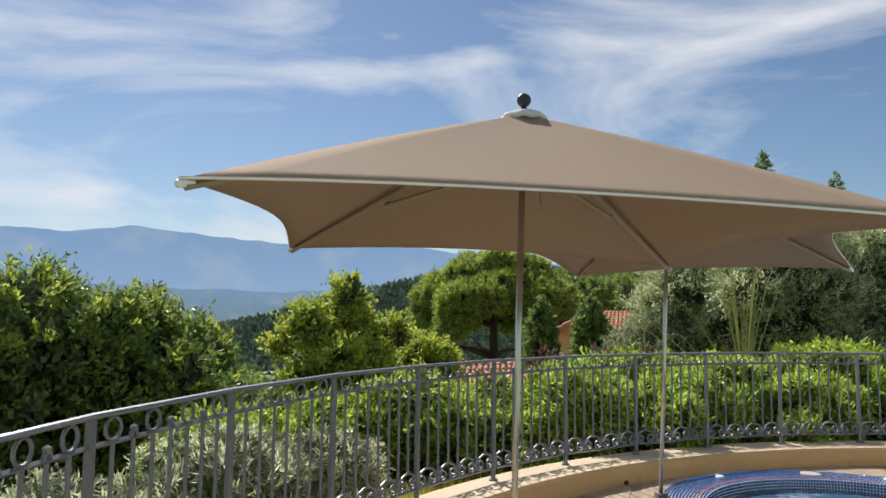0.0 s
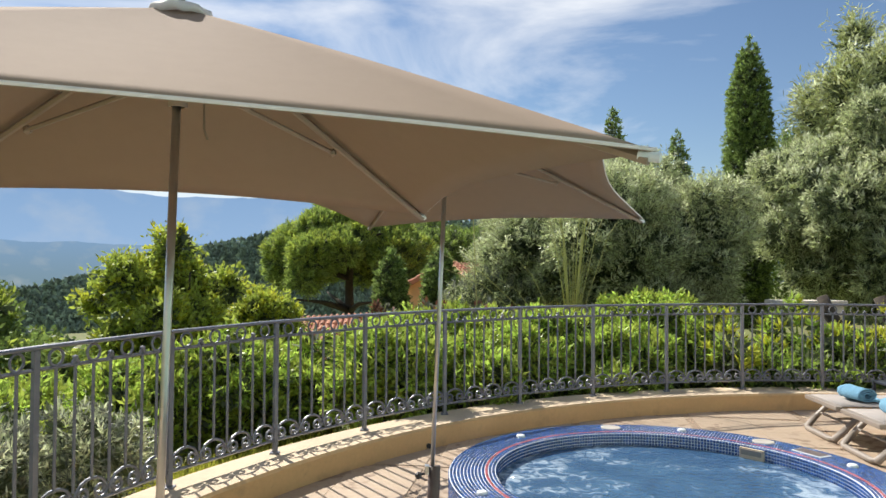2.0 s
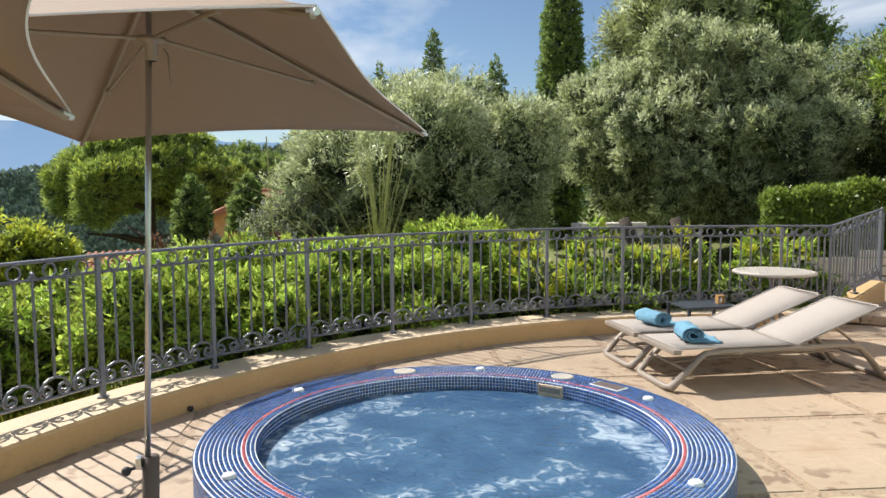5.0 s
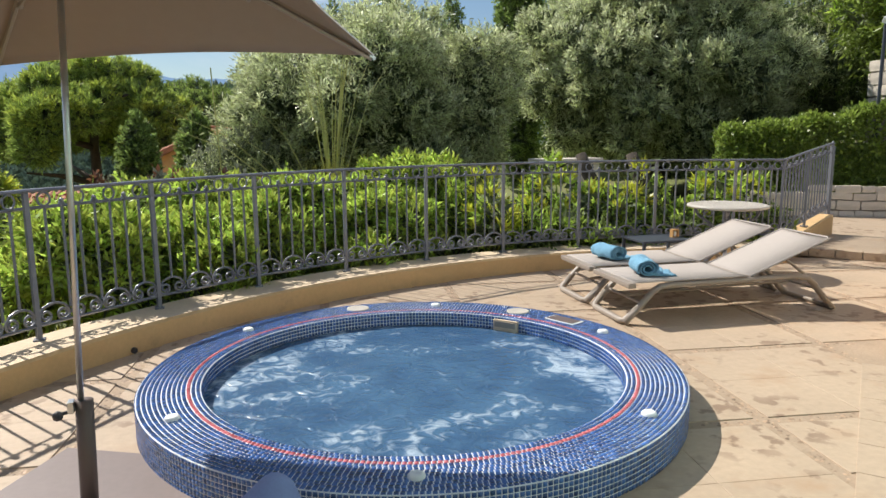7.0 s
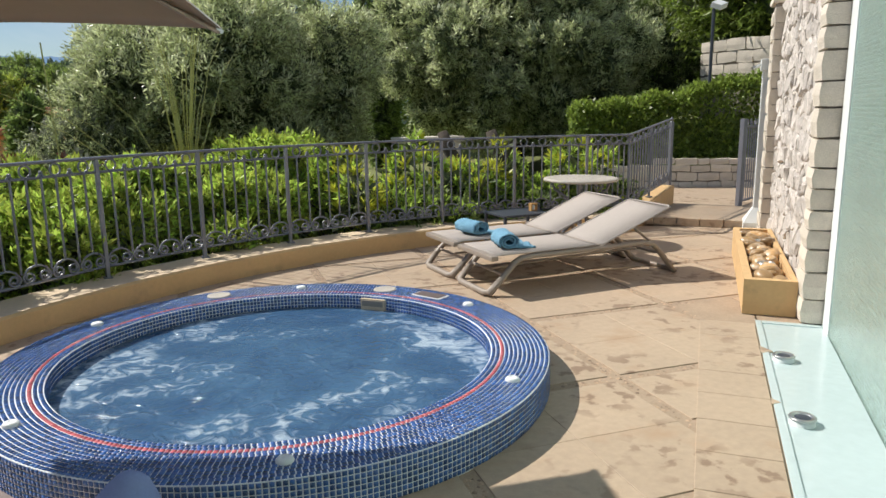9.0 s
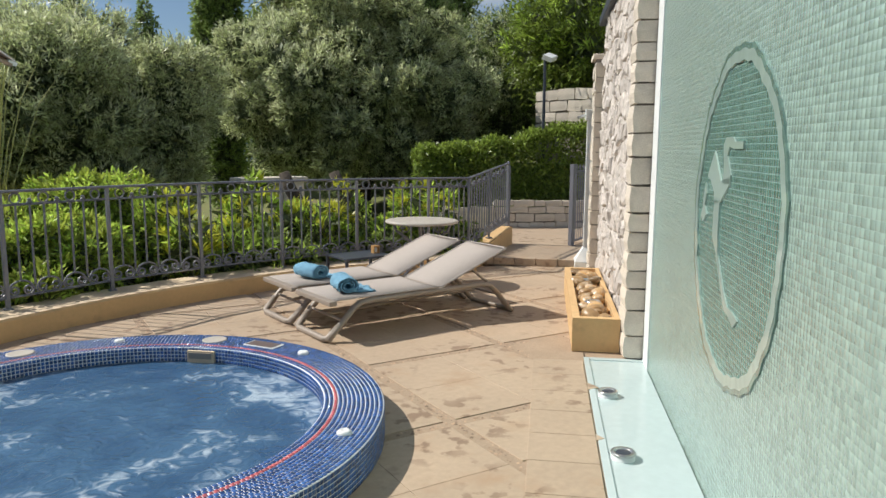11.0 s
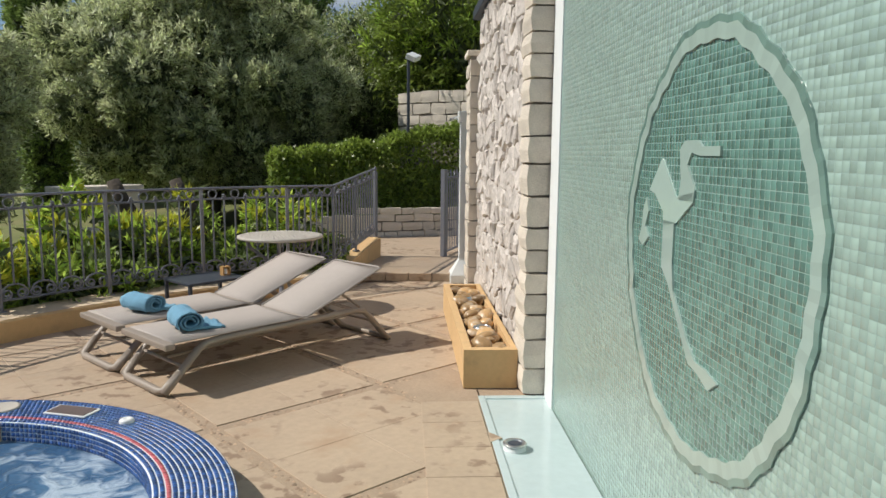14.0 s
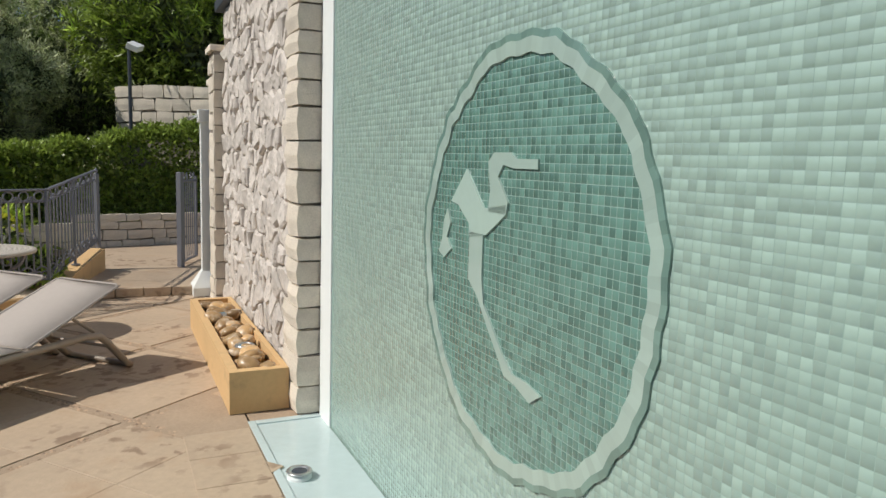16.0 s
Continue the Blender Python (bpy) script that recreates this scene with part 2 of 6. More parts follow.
def water_material():
    m = bpy.data.materials.new("bubbling_water")
    m.use_nodes = True
    n, l = m.node_tree.nodes, m.node_tree.links
    p = n["Principled BSDF"]
    p.inputs["Roughness"].default_value = 0.12
    co = n.new("ShaderNodeTexCoord")
    big = n.new("ShaderNodeTexNoise")
    big.inputs["Scale"].default_value, big.inputs["Detail"].default_value, big.inputs["Distortion"].default_value = 1.6, 8, 1.2
    fine = n.new("ShaderNodeTexNoise")
    fine.inputs["Scale"].default_value, fine.inputs["Detail"].default_value, fine.inputs["Distortion"].default_value = 9, 8, 1.6
    for t in (big, fine):
        l.new(co.outputs["Object"], t.inputs["Vector"])
    big.inputs["Roughness"].default_value = 0.4
    # jets churn in a ring inside the wall
    sep = n.new("ShaderNodeVectorMath")
    sep.operation = "LENGTH"
    l.new(co.outputs["Object"], sep.inputs[0])
    ring = n.new("ShaderNodeValToRGB")
    ring.color_ramp.elements[0].position, ring.color_ramp.elements[0].color = 0.45, (0, 0, 0, 1)
    ring.color_ramp.elements[1].position, ring.color_ramp.elements[1].color = 1.0, (1, 1, 1, 1)
    l.new(sep.outputs["Value"], ring.inputs["Fac"])
    mu = n.new("ShaderNodeMath")
    mu.operation = "MULTIPLY"
    l.new(fine.outputs["Fac"], mu.inputs[0])
    l.new(big.outputs["Fac"], mu.inputs[1])
    ad = n.new("ShaderNodeMath")
    ad.operation = "MULTIPLY_ADD"
    ad.inputs[1].default_value = 0.10
    l.new(ring.outputs["Color"], ad.inputs[0])
    l.new(mu.outputs[0], ad.inputs[2])
    foam = n.new("ShaderNodeMapRange")
    foam.inputs["From Min"].default_value, foam.inputs["From Max"].default_value = 0.33, 0.47
    foam.inputs["To Max"].default_value = 0.75
    l.new(ad.outputs[0], foam.inputs["Value"])
    deep = n.new("ShaderNodeMixRGB")
    deep.inputs[1].default_value, deep.inputs[2].default_value = (0.006, 0.035, 0.11, 1), (0.11, 0.23, 0.38, 1)
    l.new(big.outputs["Fac"], deep.inputs[0])
    mx = n.new("ShaderNodeMixRGB")
    mx.inputs[2].default_value = (0.55, 0.66, 0.76, 1)
    l.new(foam.outputs[0], mx.inputs[0])
    l.new(deep.outputs[0], mx.inputs[1])
    l.new(mx.outputs[0], p.inputs["Base Color"])
    b = n.new("ShaderNodeBump")
    b.inputs["Strength"].default_value, b.inputs["Distance"].default_value = 0.6, 0.04
    l.new(fine.outputs["Fac"], b.inputs["Height"])
    l.new(b.outputs[0], p.inputs["Normal"])
    return m


M_water = water_material()


# ---- building helpers ----
def finish(bm, name):
    me = bpy.data.meshes.new(name)
    bm.normal_update()
    bm.to_mesh(me)
    bm.free()
    return me


def link(name, me, mats, parent=None, label="", smooth=False):
    for m in (mats if isinstance(mats, (list, tuple)) else [mats]):
        me.materials.append(m)
    if smooth:
        me.polygons.foreach_set("use_smooth", [True] * len(me.polygons))
    ob = new(name, me)
    ob.parent = parent
    if label:
        ob["label"] = label
    return ob


def part(name, bm, mats, parent, label="", smooth=False):
    return link(name, finish(bm, name), mats, parent, label, smooth)


def thing(name, m, label, category, group="", kind=""):
    e = new(name)
    e.empty_display_size = 0.1
    e.matrix_world = m
    return tagged(e, label, category, group, kind)


def box(bm, lo, hi, bevel=0.0, m=None):
    r = bmesh.ops.create_cube(bm, size=1)
    vs = r["verts"]
    c = [(a + b) / 2 for a, b in zip(lo, hi)]
    d = [b - a for a, b in zip(lo, hi)]
    for v in vs:
        v.co = Vector((c[0] + v.co.x * d[0], c[1] + v.co.y * d[1], c[2] + v.co.z * d[2]))
    if bevel:
        es = list({e for v in vs for e in v.link_edges})
        out = bmesh.ops.bevel(bm, geom=es, offset=bevel, segments=2, affect="EDGES", profile=0.6)
        vs = list({v for f in out["faces"] for v in f.verts} | {v for v in vs if v.is_valid})
    if m:
        for v in vs:
            v.co = m @ v.co
    return bm


def rod(bm, a, b, r0, r1=None, seg=10):
    """A closed round bar from a to b."""
    a, b = Vector(a), Vector(b)
    r1 = r0 if r1 is None else r1
    d = b - a
    rot = d.to_track_quat("Z", "Y").to_matrix().to_4x4()
    r = bmesh.ops.create_cone(bm, cap_ends=True, segments=seg, radius1=r0, radius2=r1, depth=d.length)
    for v in r["verts"]:
        v.co = Matrix.Translation((a + b) / 2) @ rot @ v.co
    return bm


def tube(bm, pts, r, seg=8, closed=False, flat=1.0):
    """A bar swept along points; flat squashes it across its second axis."""
    pts = [Vector(p) for p in pts]
    rings = []
    n = len(pts)
    prev = None
    for i, p in enumerate(pts):
        t = (pts[(i + 1) % n] - pts[i - 1]) if closed else (pts[min(i + 1, n - 1)] - pts[max(i - 1, 0)])
        t.normalize()
        if prev is None:
            x = t.orthogonal().normalized() if abs(t.z) > 0.95 else t.cross(Vector((0, 0, 1))).normalized()
        else:
            x = (prev - t * prev.dot(t)).normalized()
        prev = x
        y = t.cross(x)
        rr = r(i / max(n - 1, 1)) if callable(r) else r
        rings.append([bm.verts.new(p + (x * math.cos(k) + y * math.sin(k) * flat) * rr) for k in (2 * math.pi * j / seg for j in range(seg))])
    for i in range(n if closed else n - 1):
        a, b = rings[i], rings[(i + 1) % n]
        for j in range(seg):
            bm.faces.new((a[j], a[(j + 1) % seg], b[(j + 1) % seg], b[j]))
    if not closed:
        bm.faces.new(rings[0][::-1])
        bm.faces.new(rings[-1])
    return bm


def lathe(bm, prof, seg=48, center=(0, 0)):
    """Turn a profile of (radius, height) round the upright axis."""
    rings = [[bm.verts.new((center[0] + r * math.cos(2 * math.pi * j / seg), center[1] + r * math.sin(2 * math.pi * j / seg), z)) for j in range(seg)] for r, z in prof]
    for a, b in zip(rings, rings[1:]):
        for j in range(seg):
            bm.faces.new((a[j], a[(j + 1) % seg], b[(j + 1) % seg], b[j]))
    return rings


def raw_mesh(name, verts, faces):
    """A mesh from arrays of equal-sided faces."""
    me = bpy.data.meshes.new(name)
    verts, faces = np.asarray(verts, np.float32), np.asarray(faces, np.int32)
    k = faces.shape[1]
    me.vertices.add(len(verts))
    me.vertices.foreach_set("co", verts.ravel())
    me.loops.add(faces.size)
    me.loops.foreach_set("vertex_index", faces.ravel())
    me.polygons.add(len(faces))
    me.polygons.foreach_set("loop_start", np.arange(0, faces.size, k, dtype=np.int32))
    me.update(calc_edges=True)
    return me


def leaves(name, pos, out, length, width, rng, droop=0.0, spread=0.9):
    """Many small folded leaves at pos, pointing loosely along out."""
    n = len(pos)
    d = out + rng.normal(0, spread, (n, 3))
    d[:, 2] -= droop
    d /= np.linalg.norm(d, axis=1)[:, None] + 1e-9
    s = np.cross(d, rng.normal(0, 1, (n, 3)))
    s /= np.linalg.norm(s, axis=1)[:, None] + 1e-9
    nn = np.cross(d, s)
    L = (length * rng.uniform(0.6, 1.3, n))[:, None]
    W = (width * rng.uniform(0.7, 1.2, n))[:, None]
    v = np.stack([pos, pos + d * L * 0.5 + s * W * 0.5 + nn * W * 0.15, pos + d * L, pos + d * L * 0.5 - s * W * 0.5 + nn * W * 0.15], 1).reshape(-1, 3)
    f = np.arange(4 * n).reshape(-1, 4)
    return raw_mesh(name, v, f)


def shell_points(rng, n, blobs, depth=0.35, low=-1.0):
    """Points in the outer part of a heap of ellipsoids (x, y, z, rx, ry, rz), with their outward way."""
    b = np.array(blobs, float)
    w = (b[:, 3] * b[:, 4] + b[:, 4] * b[:, 5] + b[:, 3] * b[:, 5])
    k = rng.choice(len(b), n, p=w / w.sum())
    d = rng.normal(0, 1, (n, 3))
    d /= np.linalg.norm(d, axis=1)[:, None]
    r = 1 - depth * rng.random(n) ** 1.6
    p = b[k, :3] + d * b[k, 3:] * r[:, None]
    keep = d[:, 2] > low
    return p[keep], d[keep]


def tufts(rng, n, blobs, depth, per, length, low=-1.0, lift=0.35):
    """Leaf places gathered along short twigs that stand out of a heap of ellipsoids, with the twigs' ways."""
    want = max(1, n // per)
    p, d = shell_points(rng, want * 5, blobs, depth, low)
    b = np.array(blobs, float)
    buried = np.zeros(len(p), int)
    for c in b:
        buried += (((p - c[:3]) / c[3:]) ** 2).sum(1) < 0.72
    free = np.nonzero(buried < 1)[0][:want]
    p, d = p[free], d[free]
    d = d + rng.normal(0, 0.45, d.shape) + np.array((0, 0, lift))
    d /= np.linalg.norm(d, axis=1)[:, None] + 1e-9
    L = length * rng.uniform(0.45, 1.3, len(p))
    k = np.repeat(np.arange(len(p)), per)
    u = rng.random(len(k)) - 0.35
    q = p[k] + d[k] * (L[k] * u)[:, None] + rng.normal(0, 1, (len(k), 3)) * (L[k] * 0.11)[:, None]
    return q, d[k]


def heap(rng, c, r, n, small=0.38, flat=1.0, squash=1.0):
    """Ellipsoids scattered over a larger one, for an uneven crown."""
    out = []
    for _ in range(n):
        d = rng.normal(0, 1, 3)
        d /= np.linalg.norm(d)
        s = small * rng.uniform(0.7, 1.25)
        q = np.array(c) + d * np.array(r) * (1 - s * 0.75) * rng.uniform(0.72, 1.12)
        out.append((*q, r[0] * s, r[1] * s, r[2] * s * squash))
    return out


# ---- terrace ----
FC, FR = Vector((5.05, 1.234, 0)), 6.825     # the middle and radius of the round terrace's railing
A0, A1, STEP = 64.5, 222.0, 8.25
CURB_Z, RAIL_Z = 0.19, 1.2


def ring_at(deg, r=FR, z=0.0):
    return Vector((FC.x + r * math.cos(radians(deg)), FC.y + r * math.sin(radians(deg)), z))


bm = bmesh.new()
lathe(bm, [(0.001, -0.005), (6.9, -0.005), (6.9, -1.2)], 96, (FC.x, FC.y))
cut = bmesh.ops.bisect_plane(bm, geom=bm.verts[:] + bm.edges[:] + bm.faces[:], plane_co=(4.15 - 0.628 * 0.43, 2.02 + 0.778 * 0.43, 0), plane_no=(-0.628, 0.778, 0), clear_inner=True)
box(bm, (2.42, 0.05, -0.25), (8.0, 0.44, -0.005), 0.0, Matrix.Translation((4.15, 2.02, 0)) @ Matrix.Rotation(math.atan2(0.628, 0.778), 4, "Z"))
floor = tagged(part("floor", bm, M_mortar, None), "pale travertine terrace floor with pebble strips", "floor", kind="structure")

bm = bmesh.new()
prof = [(6.5, -0.02), (6.5, CURB_Z - 0.02), (6.52, CURB_Z), (6.94, CURB_Z), (6.96, CURB_Z - 0.02), (6.96, -1.2)]
N = 90
rings = [[bm.verts.new(ring_at(A0 + (A1 - A0) * i / N, r, z)) for r, z in prof] for i in range(N + 1)]
for a, b in zip(rings, rings[1:]):
    for j in range(len(prof) - 1):
        bm.faces.new((a[j], b[j], b[j + 1], a[j + 1])).material_index = 1 if j == 2 else 0
bm.faces.new(rings[0])
bm.faces.new(rings[-1][::-1])
tagged(part("wall_curb", bm, [M_render, M_coping], None), "low ochre rendered curb wall with pale coping", "wall", kind="structure")

# second run of curb and railing, up the path
CORNER, END = ring_at(A0), Vector((9.62, 8.19, 0))
run = (END - CORNER).normalized()
across = Vector((-run.y, run.x, 0))
bm = bmesh.new()
for k, (p, z) in enumerate(((CORNER - run * 0.1, CURB_Z), (END, 0.38))):
    for o in (-0.10, 0.16):
        for zz in (-0.6, z):
            bm.verts.new((p.x + across.x * o, p.y + across.y * o, zz))
bm.verts.ensure_lookup_table()
v = bm.verts
for q in ((0, 1, 5, 4), (2, 6, 7, 3), (1, 3, 7, 5), (0, 2, 3, 1), (4, 5, 7, 6), (0, 4, 6, 2)):
    bm.faces.new([v[i] for i in q])
tagged(part("wall_path_curb", bm, M_render, None), "ochre rendered curb beside the garden path", "wall", kind="structure")

# upper path behind a low step
PU = Vector((0.80, 0.60, 0)).normalized()
PV = Vector((-PU.y, PU.x, 0))
S0 = Vector((8.9, 6.85, 0))
bm = bmesh.new()
box(bm, (0, -2.6, -0.3), (6.2, 1.0, 0.1), 0.01, Matrix(((PU.x, PV.x, 0, S0.x), (PU.y, PV.y, 0, S0.y), (0, 0, 1, 0), (0, 0, 0, 1))))
upper = tagged(part("pavement_upper", bm, M_stone_floor, None), "pale stone garden path behind a low step", "path", kind="structure")
rng = np.random.default_rng(3)
bm = bmesh.new()
box(bm, (-0.1, -0.14, -0.05), (0.0, 0.14, 0.05), 0.008)
edge_me = finish(bm, "edge_stone")
edge_me.materials.append(M_stone_floor)
for i in range(9):
    o = new("edge_stone", edge_me)
    o.parent = upper
    q = S0 + PV * (-1.5 + i * 0.29)
    o.matrix_world = Matrix.Translation((q.x, q.y, 0.053)) @ Matrix.Rotation(math.atan2(PU.y, PU.x), 4, "Z")


# ---- railing ----
def spiral(bm, c, ex, ez, r, turns, start, sgn, wire=0.0075):
    pts = []
    n = 18
    for i in range(n + 1):
        f = i / n
        a = start + sgn * turns * 2 * math.pi * f
        rr = r * (1 - 0.72 * f)
        pts.append(c + ex * (rr * math.cos(a)) + ez * (rr * math.sin(a)))
    tube(bm, pts, wire, 5)


UPZ = Vector((0, 0, 1))


def bay(name, p0, p1, z0, z1, low0, low1, label, group):
    """One bay of railing between two posts: rails, balusters, rings and scrolls."""
    e = thing(name, Matrix.Translation(p0), label, "railing", group)
    inv = Matrix.Translation(-p0)
    d = (p1 - p0)
    L = d.length
    ex = d.normalized()

    def P(s, z):   # z measured from the foot line; rail height shared
        f = s / L
        return p0 + ex * s + UPZ * (z0 + (z1 - z0) * f - RAIL_Z + z) - p0
    bm = bmesh.new()
    tube(bm, [P(s, RAIL_Z) for s in (0, L * 0.5, L)], 0.022, 8, flat=0.6)
    part("top_rail", bm, M_iron, e)
    for zz, nm in ((RAIL_Z - 0.115, "upper_rail"), (CURB_Z + 0.10, "lower_rail")):
        bm = bmesh.new()
        a, b = P(0, zz), P(L, zz)
        tube(bm, [a, (a + b) / 2, b], 0.011, 4)
        part(nm, bm, M_iron, e)
    bm = bmesh.new()
    box(bm, (-0.017, -0.014, CURB_Z + low0 - 0.01), (0.017, 0.014, z0 - 0.012), 0.003, Matrix.Rotation(math.atan2(ex.y, ex.x), 4, "Z"))
    box(bm, (-0.035, -0.035, CURB_Z + low0 - 0.005), (0.035, 0.035, CURB_Z + low0 + 0.012), 0.003)
    part("post", bm, M_iron, e)
    nb = 8
    gap = L / nb
    foot = CURB_Z + 0.10
    for i in range(1, nb):
        bm = bmesh.new()
        s = i * gap
        rod(bm, P(s, foot + (0.135 if i % 2 else 0.085)), P(s, RAIL_Z - 0.115), 0.0095, seg=8)
        part("baluster", bm, M_iron, e)
        if i % 2 == 0:
            bm = bmesh.new()
            q = P(s, RAIL_Z - 0.115)
            tube(bm, [q - ex * 0.02, q + UPZ * 0.016 - ex * 0.013, q + UPZ * 0.034, q + UPZ * 0.016 + ex * 0.013, q + ex * 0.02], 0.011, 6)
            bmesh.ops.create_icosphere(bm, subdivisions=1, radius=0.019, matrix=Matrix.Translation(q + UPZ * 0.036))
            part("knob", bm, M_iron, e)
    for i in range(1, nb, 2):
        s = i * gap
        bm = bmesh.new()
        c = P(s, RAIL_Z - 0.062)
        pts = [c + ex * (0.044 * math.cos(a)) + UPZ * (0.046 * math.sin(a)) for a in np.linspace(0, 2 * math.pi, 18, endpoint=False)]
        tube(bm, pts, 0.008, 6, closed=True)
        part("ring", bm, M_iron, e)
    for i in range(1, nb, 2):          # an arch under every second bar, its ends curled inwards
        s = i * gap
        bm = bmesh.new()
        for sg in (-1, 1):
            pts = [P(s, foot + 0.135), P(s + sg * gap * 0.30, foot + 0.130), P(s + sg * gap * 0.62, foot + 0.112), P(s + sg * gap * 0.86, foot + 0.085)]
            c = P(s + sg * gap * 0.52, foot + 0.052)
            n = 20
            for k in range(n + 1):
                f = k / n
                a = -0.1 - 2 * math.pi * 1.45 * f
                r = 0.049 * (1 - 0.70 * f)
                pts.append(c + ex * (sg * r * math.cos(a)) + UPZ * (r * math.sin(a)))
            pts[3] = pts[3].lerp(pts[4], 0.5)
            tube(bm, pts, 0.0095, 6)
        part("scroll", bm, M_iron, e)
    return e


deg = 143.5 + STEP * 9
stops = []
while deg > A0 + 3:
    stops.append(deg)
    deg -= STEP
stops.append(A0)
for a, b in zip(stops, stops[1:]):
    bay("railing_bay", ring_at(a), ring_at(b), RAIL_Z, RAIL_Z, 0, 0, "grey wrought-iron railing bay with scrolls on the curb", "terrace railing")
NB2 = 2
for i in range(NB2):
    f0, f1 = i / NB2, (i + 1) / NB2
    p0, p1 = CORNER.lerp(END, f0), CORNER.lerp(END, f1)
    bay("railing_bay", p0, p1, RAIL_Z + 0.16 * f0, RAIL_Z + 0.16 * f1, 0.22 * f0, 0.22 * f1,
        "grey wrought-iron railing bay rising beside the path", "path railing")
e = thing("gate_post", Matrix.Translation((END.x + 0.03, END.y, 0.1)), "grey iron end post with ball finial at the path", "post")
bm = bmesh.new()
box(bm, (-0.025, -0.025, 0), (0.025, 0.025, 1.22), 0.004)
part("shaft", bm, M_iron, e)
bm = bmesh.new()
lathe(bm, [(0.001, 1.215), (0.03, 1.22), (0.016, 1.235), (0.026, 1.26), (0.012, 1.285), (0.001, 1.30)], 12)
part("finial", bm, M_iron, e)

# open garden gate beside the stone wall
G0, G1 = Vector((10.25, 7.40, 0.1)), Vector((10.95, 7.62, 0.1))
gx = (G1 - G0).normalized()
e = thing("garden_gate", Matrix.Translation(G0), "open dark grey iron garden gate with upright bars", "gate")
bm = bmesh.new()
box(bm, (-0.035, -0.035, 0), (0.035, 0.035, 1.26), 0.004)
part("post", bm, M_iron, e)
L = (G1 - G0).length
bm = bmesh.new()
for zz in (0.06, 1.14):
    rod(bm, gx * 0.07 + UPZ * zz, gx * L + UPZ * zz, 0.018, seg=6)
for s in (0.08, L):
    rod(bm, gx * s + UPZ * 0.05, gx * s + UPZ * 1.2, 0.02, seg=6)
part("gate_frame", bm, M_iron, e)
for i in range(1, 7):
    bm = bmesh.new()
    s = 0.08 + (L - 0.08) * i / 7
    rod(bm, gx * s + UPZ * 0.06, gx * s + UPZ * 1.14, 0.009, seg=6)
    part("bar", bm, M_iron, e)
for i in range(4):
    bm = bmesh.new()
    spiral(bm, gx * (0.16 + i * 0.16) + UPZ * 1.2, gx, UPZ, 0.05, 1.2, math.pi * 0.5, 1 if i % 2 else -1)
    part("scroll", bm, M_iron, e)

# ---- whirlpool ----
PC, RO, RI, RZ, WZ = Vector((2.44, 4.69, 0)), 1.575, 1.235, 0.18, 0.075
pool = thing("whirlpool_bath", Matrix.Translation(PC), "round whirlpool bath with blue mosaic rim and red tile line", "whirlpool bath")
bm = bmesh.new()
lathe(bm, [(RO - 0.004, -0.01), (RO - 0.004, RZ - 0.004), (RO - 0.005, RZ - 0.003), (RI + 0.004, RZ - 0.003), (RI + 0.003, RZ - 0.004), (RI + 0.003, -0.30)], 128)
part("shell", bm, M_grout, pool, "pale grout bed")
bm = bmesh.new()
lathe(bm, [(0.001, WZ), (0.4, WZ), (0.8, WZ), (RI + 0.01, WZ)], 96)
for vv in bm.verts:
    r = math.hypot(vv.co.x, vv.co.y)
    vv.co.z += 0.012 * noise.noise(vv.co * 3.0) * min(1, (RI - r) * 8 + 0.2)
part("water", bm, M_water, pool, "bubbling blue water with foam", True)


def tile_boxes(quads, normals, thick):
    """Thin raised pads on quads (n, 4, 3): five faces each."""
    n = len(quads)
    top = quads + normals[:, None, :] * thick
    c = top.mean(1, keepdims=True)
    top = c + (top - c) * 0.96
    v = np.concatenate([quads, top], 1).reshape(-1, 3)
    base = np.arange(n)[:, None] * 8
    f = np.concatenate([base + np.array(q) for q in ((4, 5, 6, 7), (0, 1, 5, 4), (1, 2, 6, 5), (2, 3, 7, 6), (3, 0, 4, 7))], 0)
    return v, f


def ring_tiles(r0, r1, z, n, up=True):
    a = np.arange(n) * 2 * np.pi / n
    g = 0.0030
    da = 2 * np.pi / n
    a0, a1 = a + g / r0, a + da - g / r0
    P = lambda r, t: np.stack([r * np.cos(t), r * np.sin(t), np.full(n, z)], 1)
    q = np.stack([P(r0 + g, a0), P(r1 - g, a0), P(r1 - g, a1), P(r0 + g, a1)], 1)
    return q, np.tile((0, 0, 1.0), (n, 1))


T = (RO - 0.007 - (RI + 0.006)) / 13
qs, ns, qr, nr = [], [], [], []
r = RI + 0.006
k = 0
while r + T < RO - 0.006:
    q, nn = ring_tiles(r, r + T, RZ - 0.003, int(2 * math.pi * r / T))
    (qr if k == 2 else qs).append(q)
    (nr if k == 2 else ns).append(nn)
    r += T
    k += 1


def wall_tiles(R, z0, rows, outward):
    n = int(2 * math.pi * R / T)
    a = np.arange(n) * 2 * np.pi / n
    da, g = 2 * np.pi / n, 0.0030
    oq, on = [], []
    for i in range(rows):
        lo, hi = z0 + i * T + g, z0 + (i + 1) * T - g
        P = lambda t, z: np.stack([R * np.cos(t), R * np.sin(t), np.full(n, z)], 1)
        a0, a1 = a + g / R, a + da - g / R
        q = np.stack([P(a0, lo), P(a1, lo), P(a1, hi), P(a0, hi)], 1)
        m = np.stack([np.cos(a + da / 2), np.sin(a + da / 2), np.zeros(n)], 1)
        if not outward:
            q, m = q[:, ::-1], -m
        oq.append(q)
        on.append(m)
    return oq, on


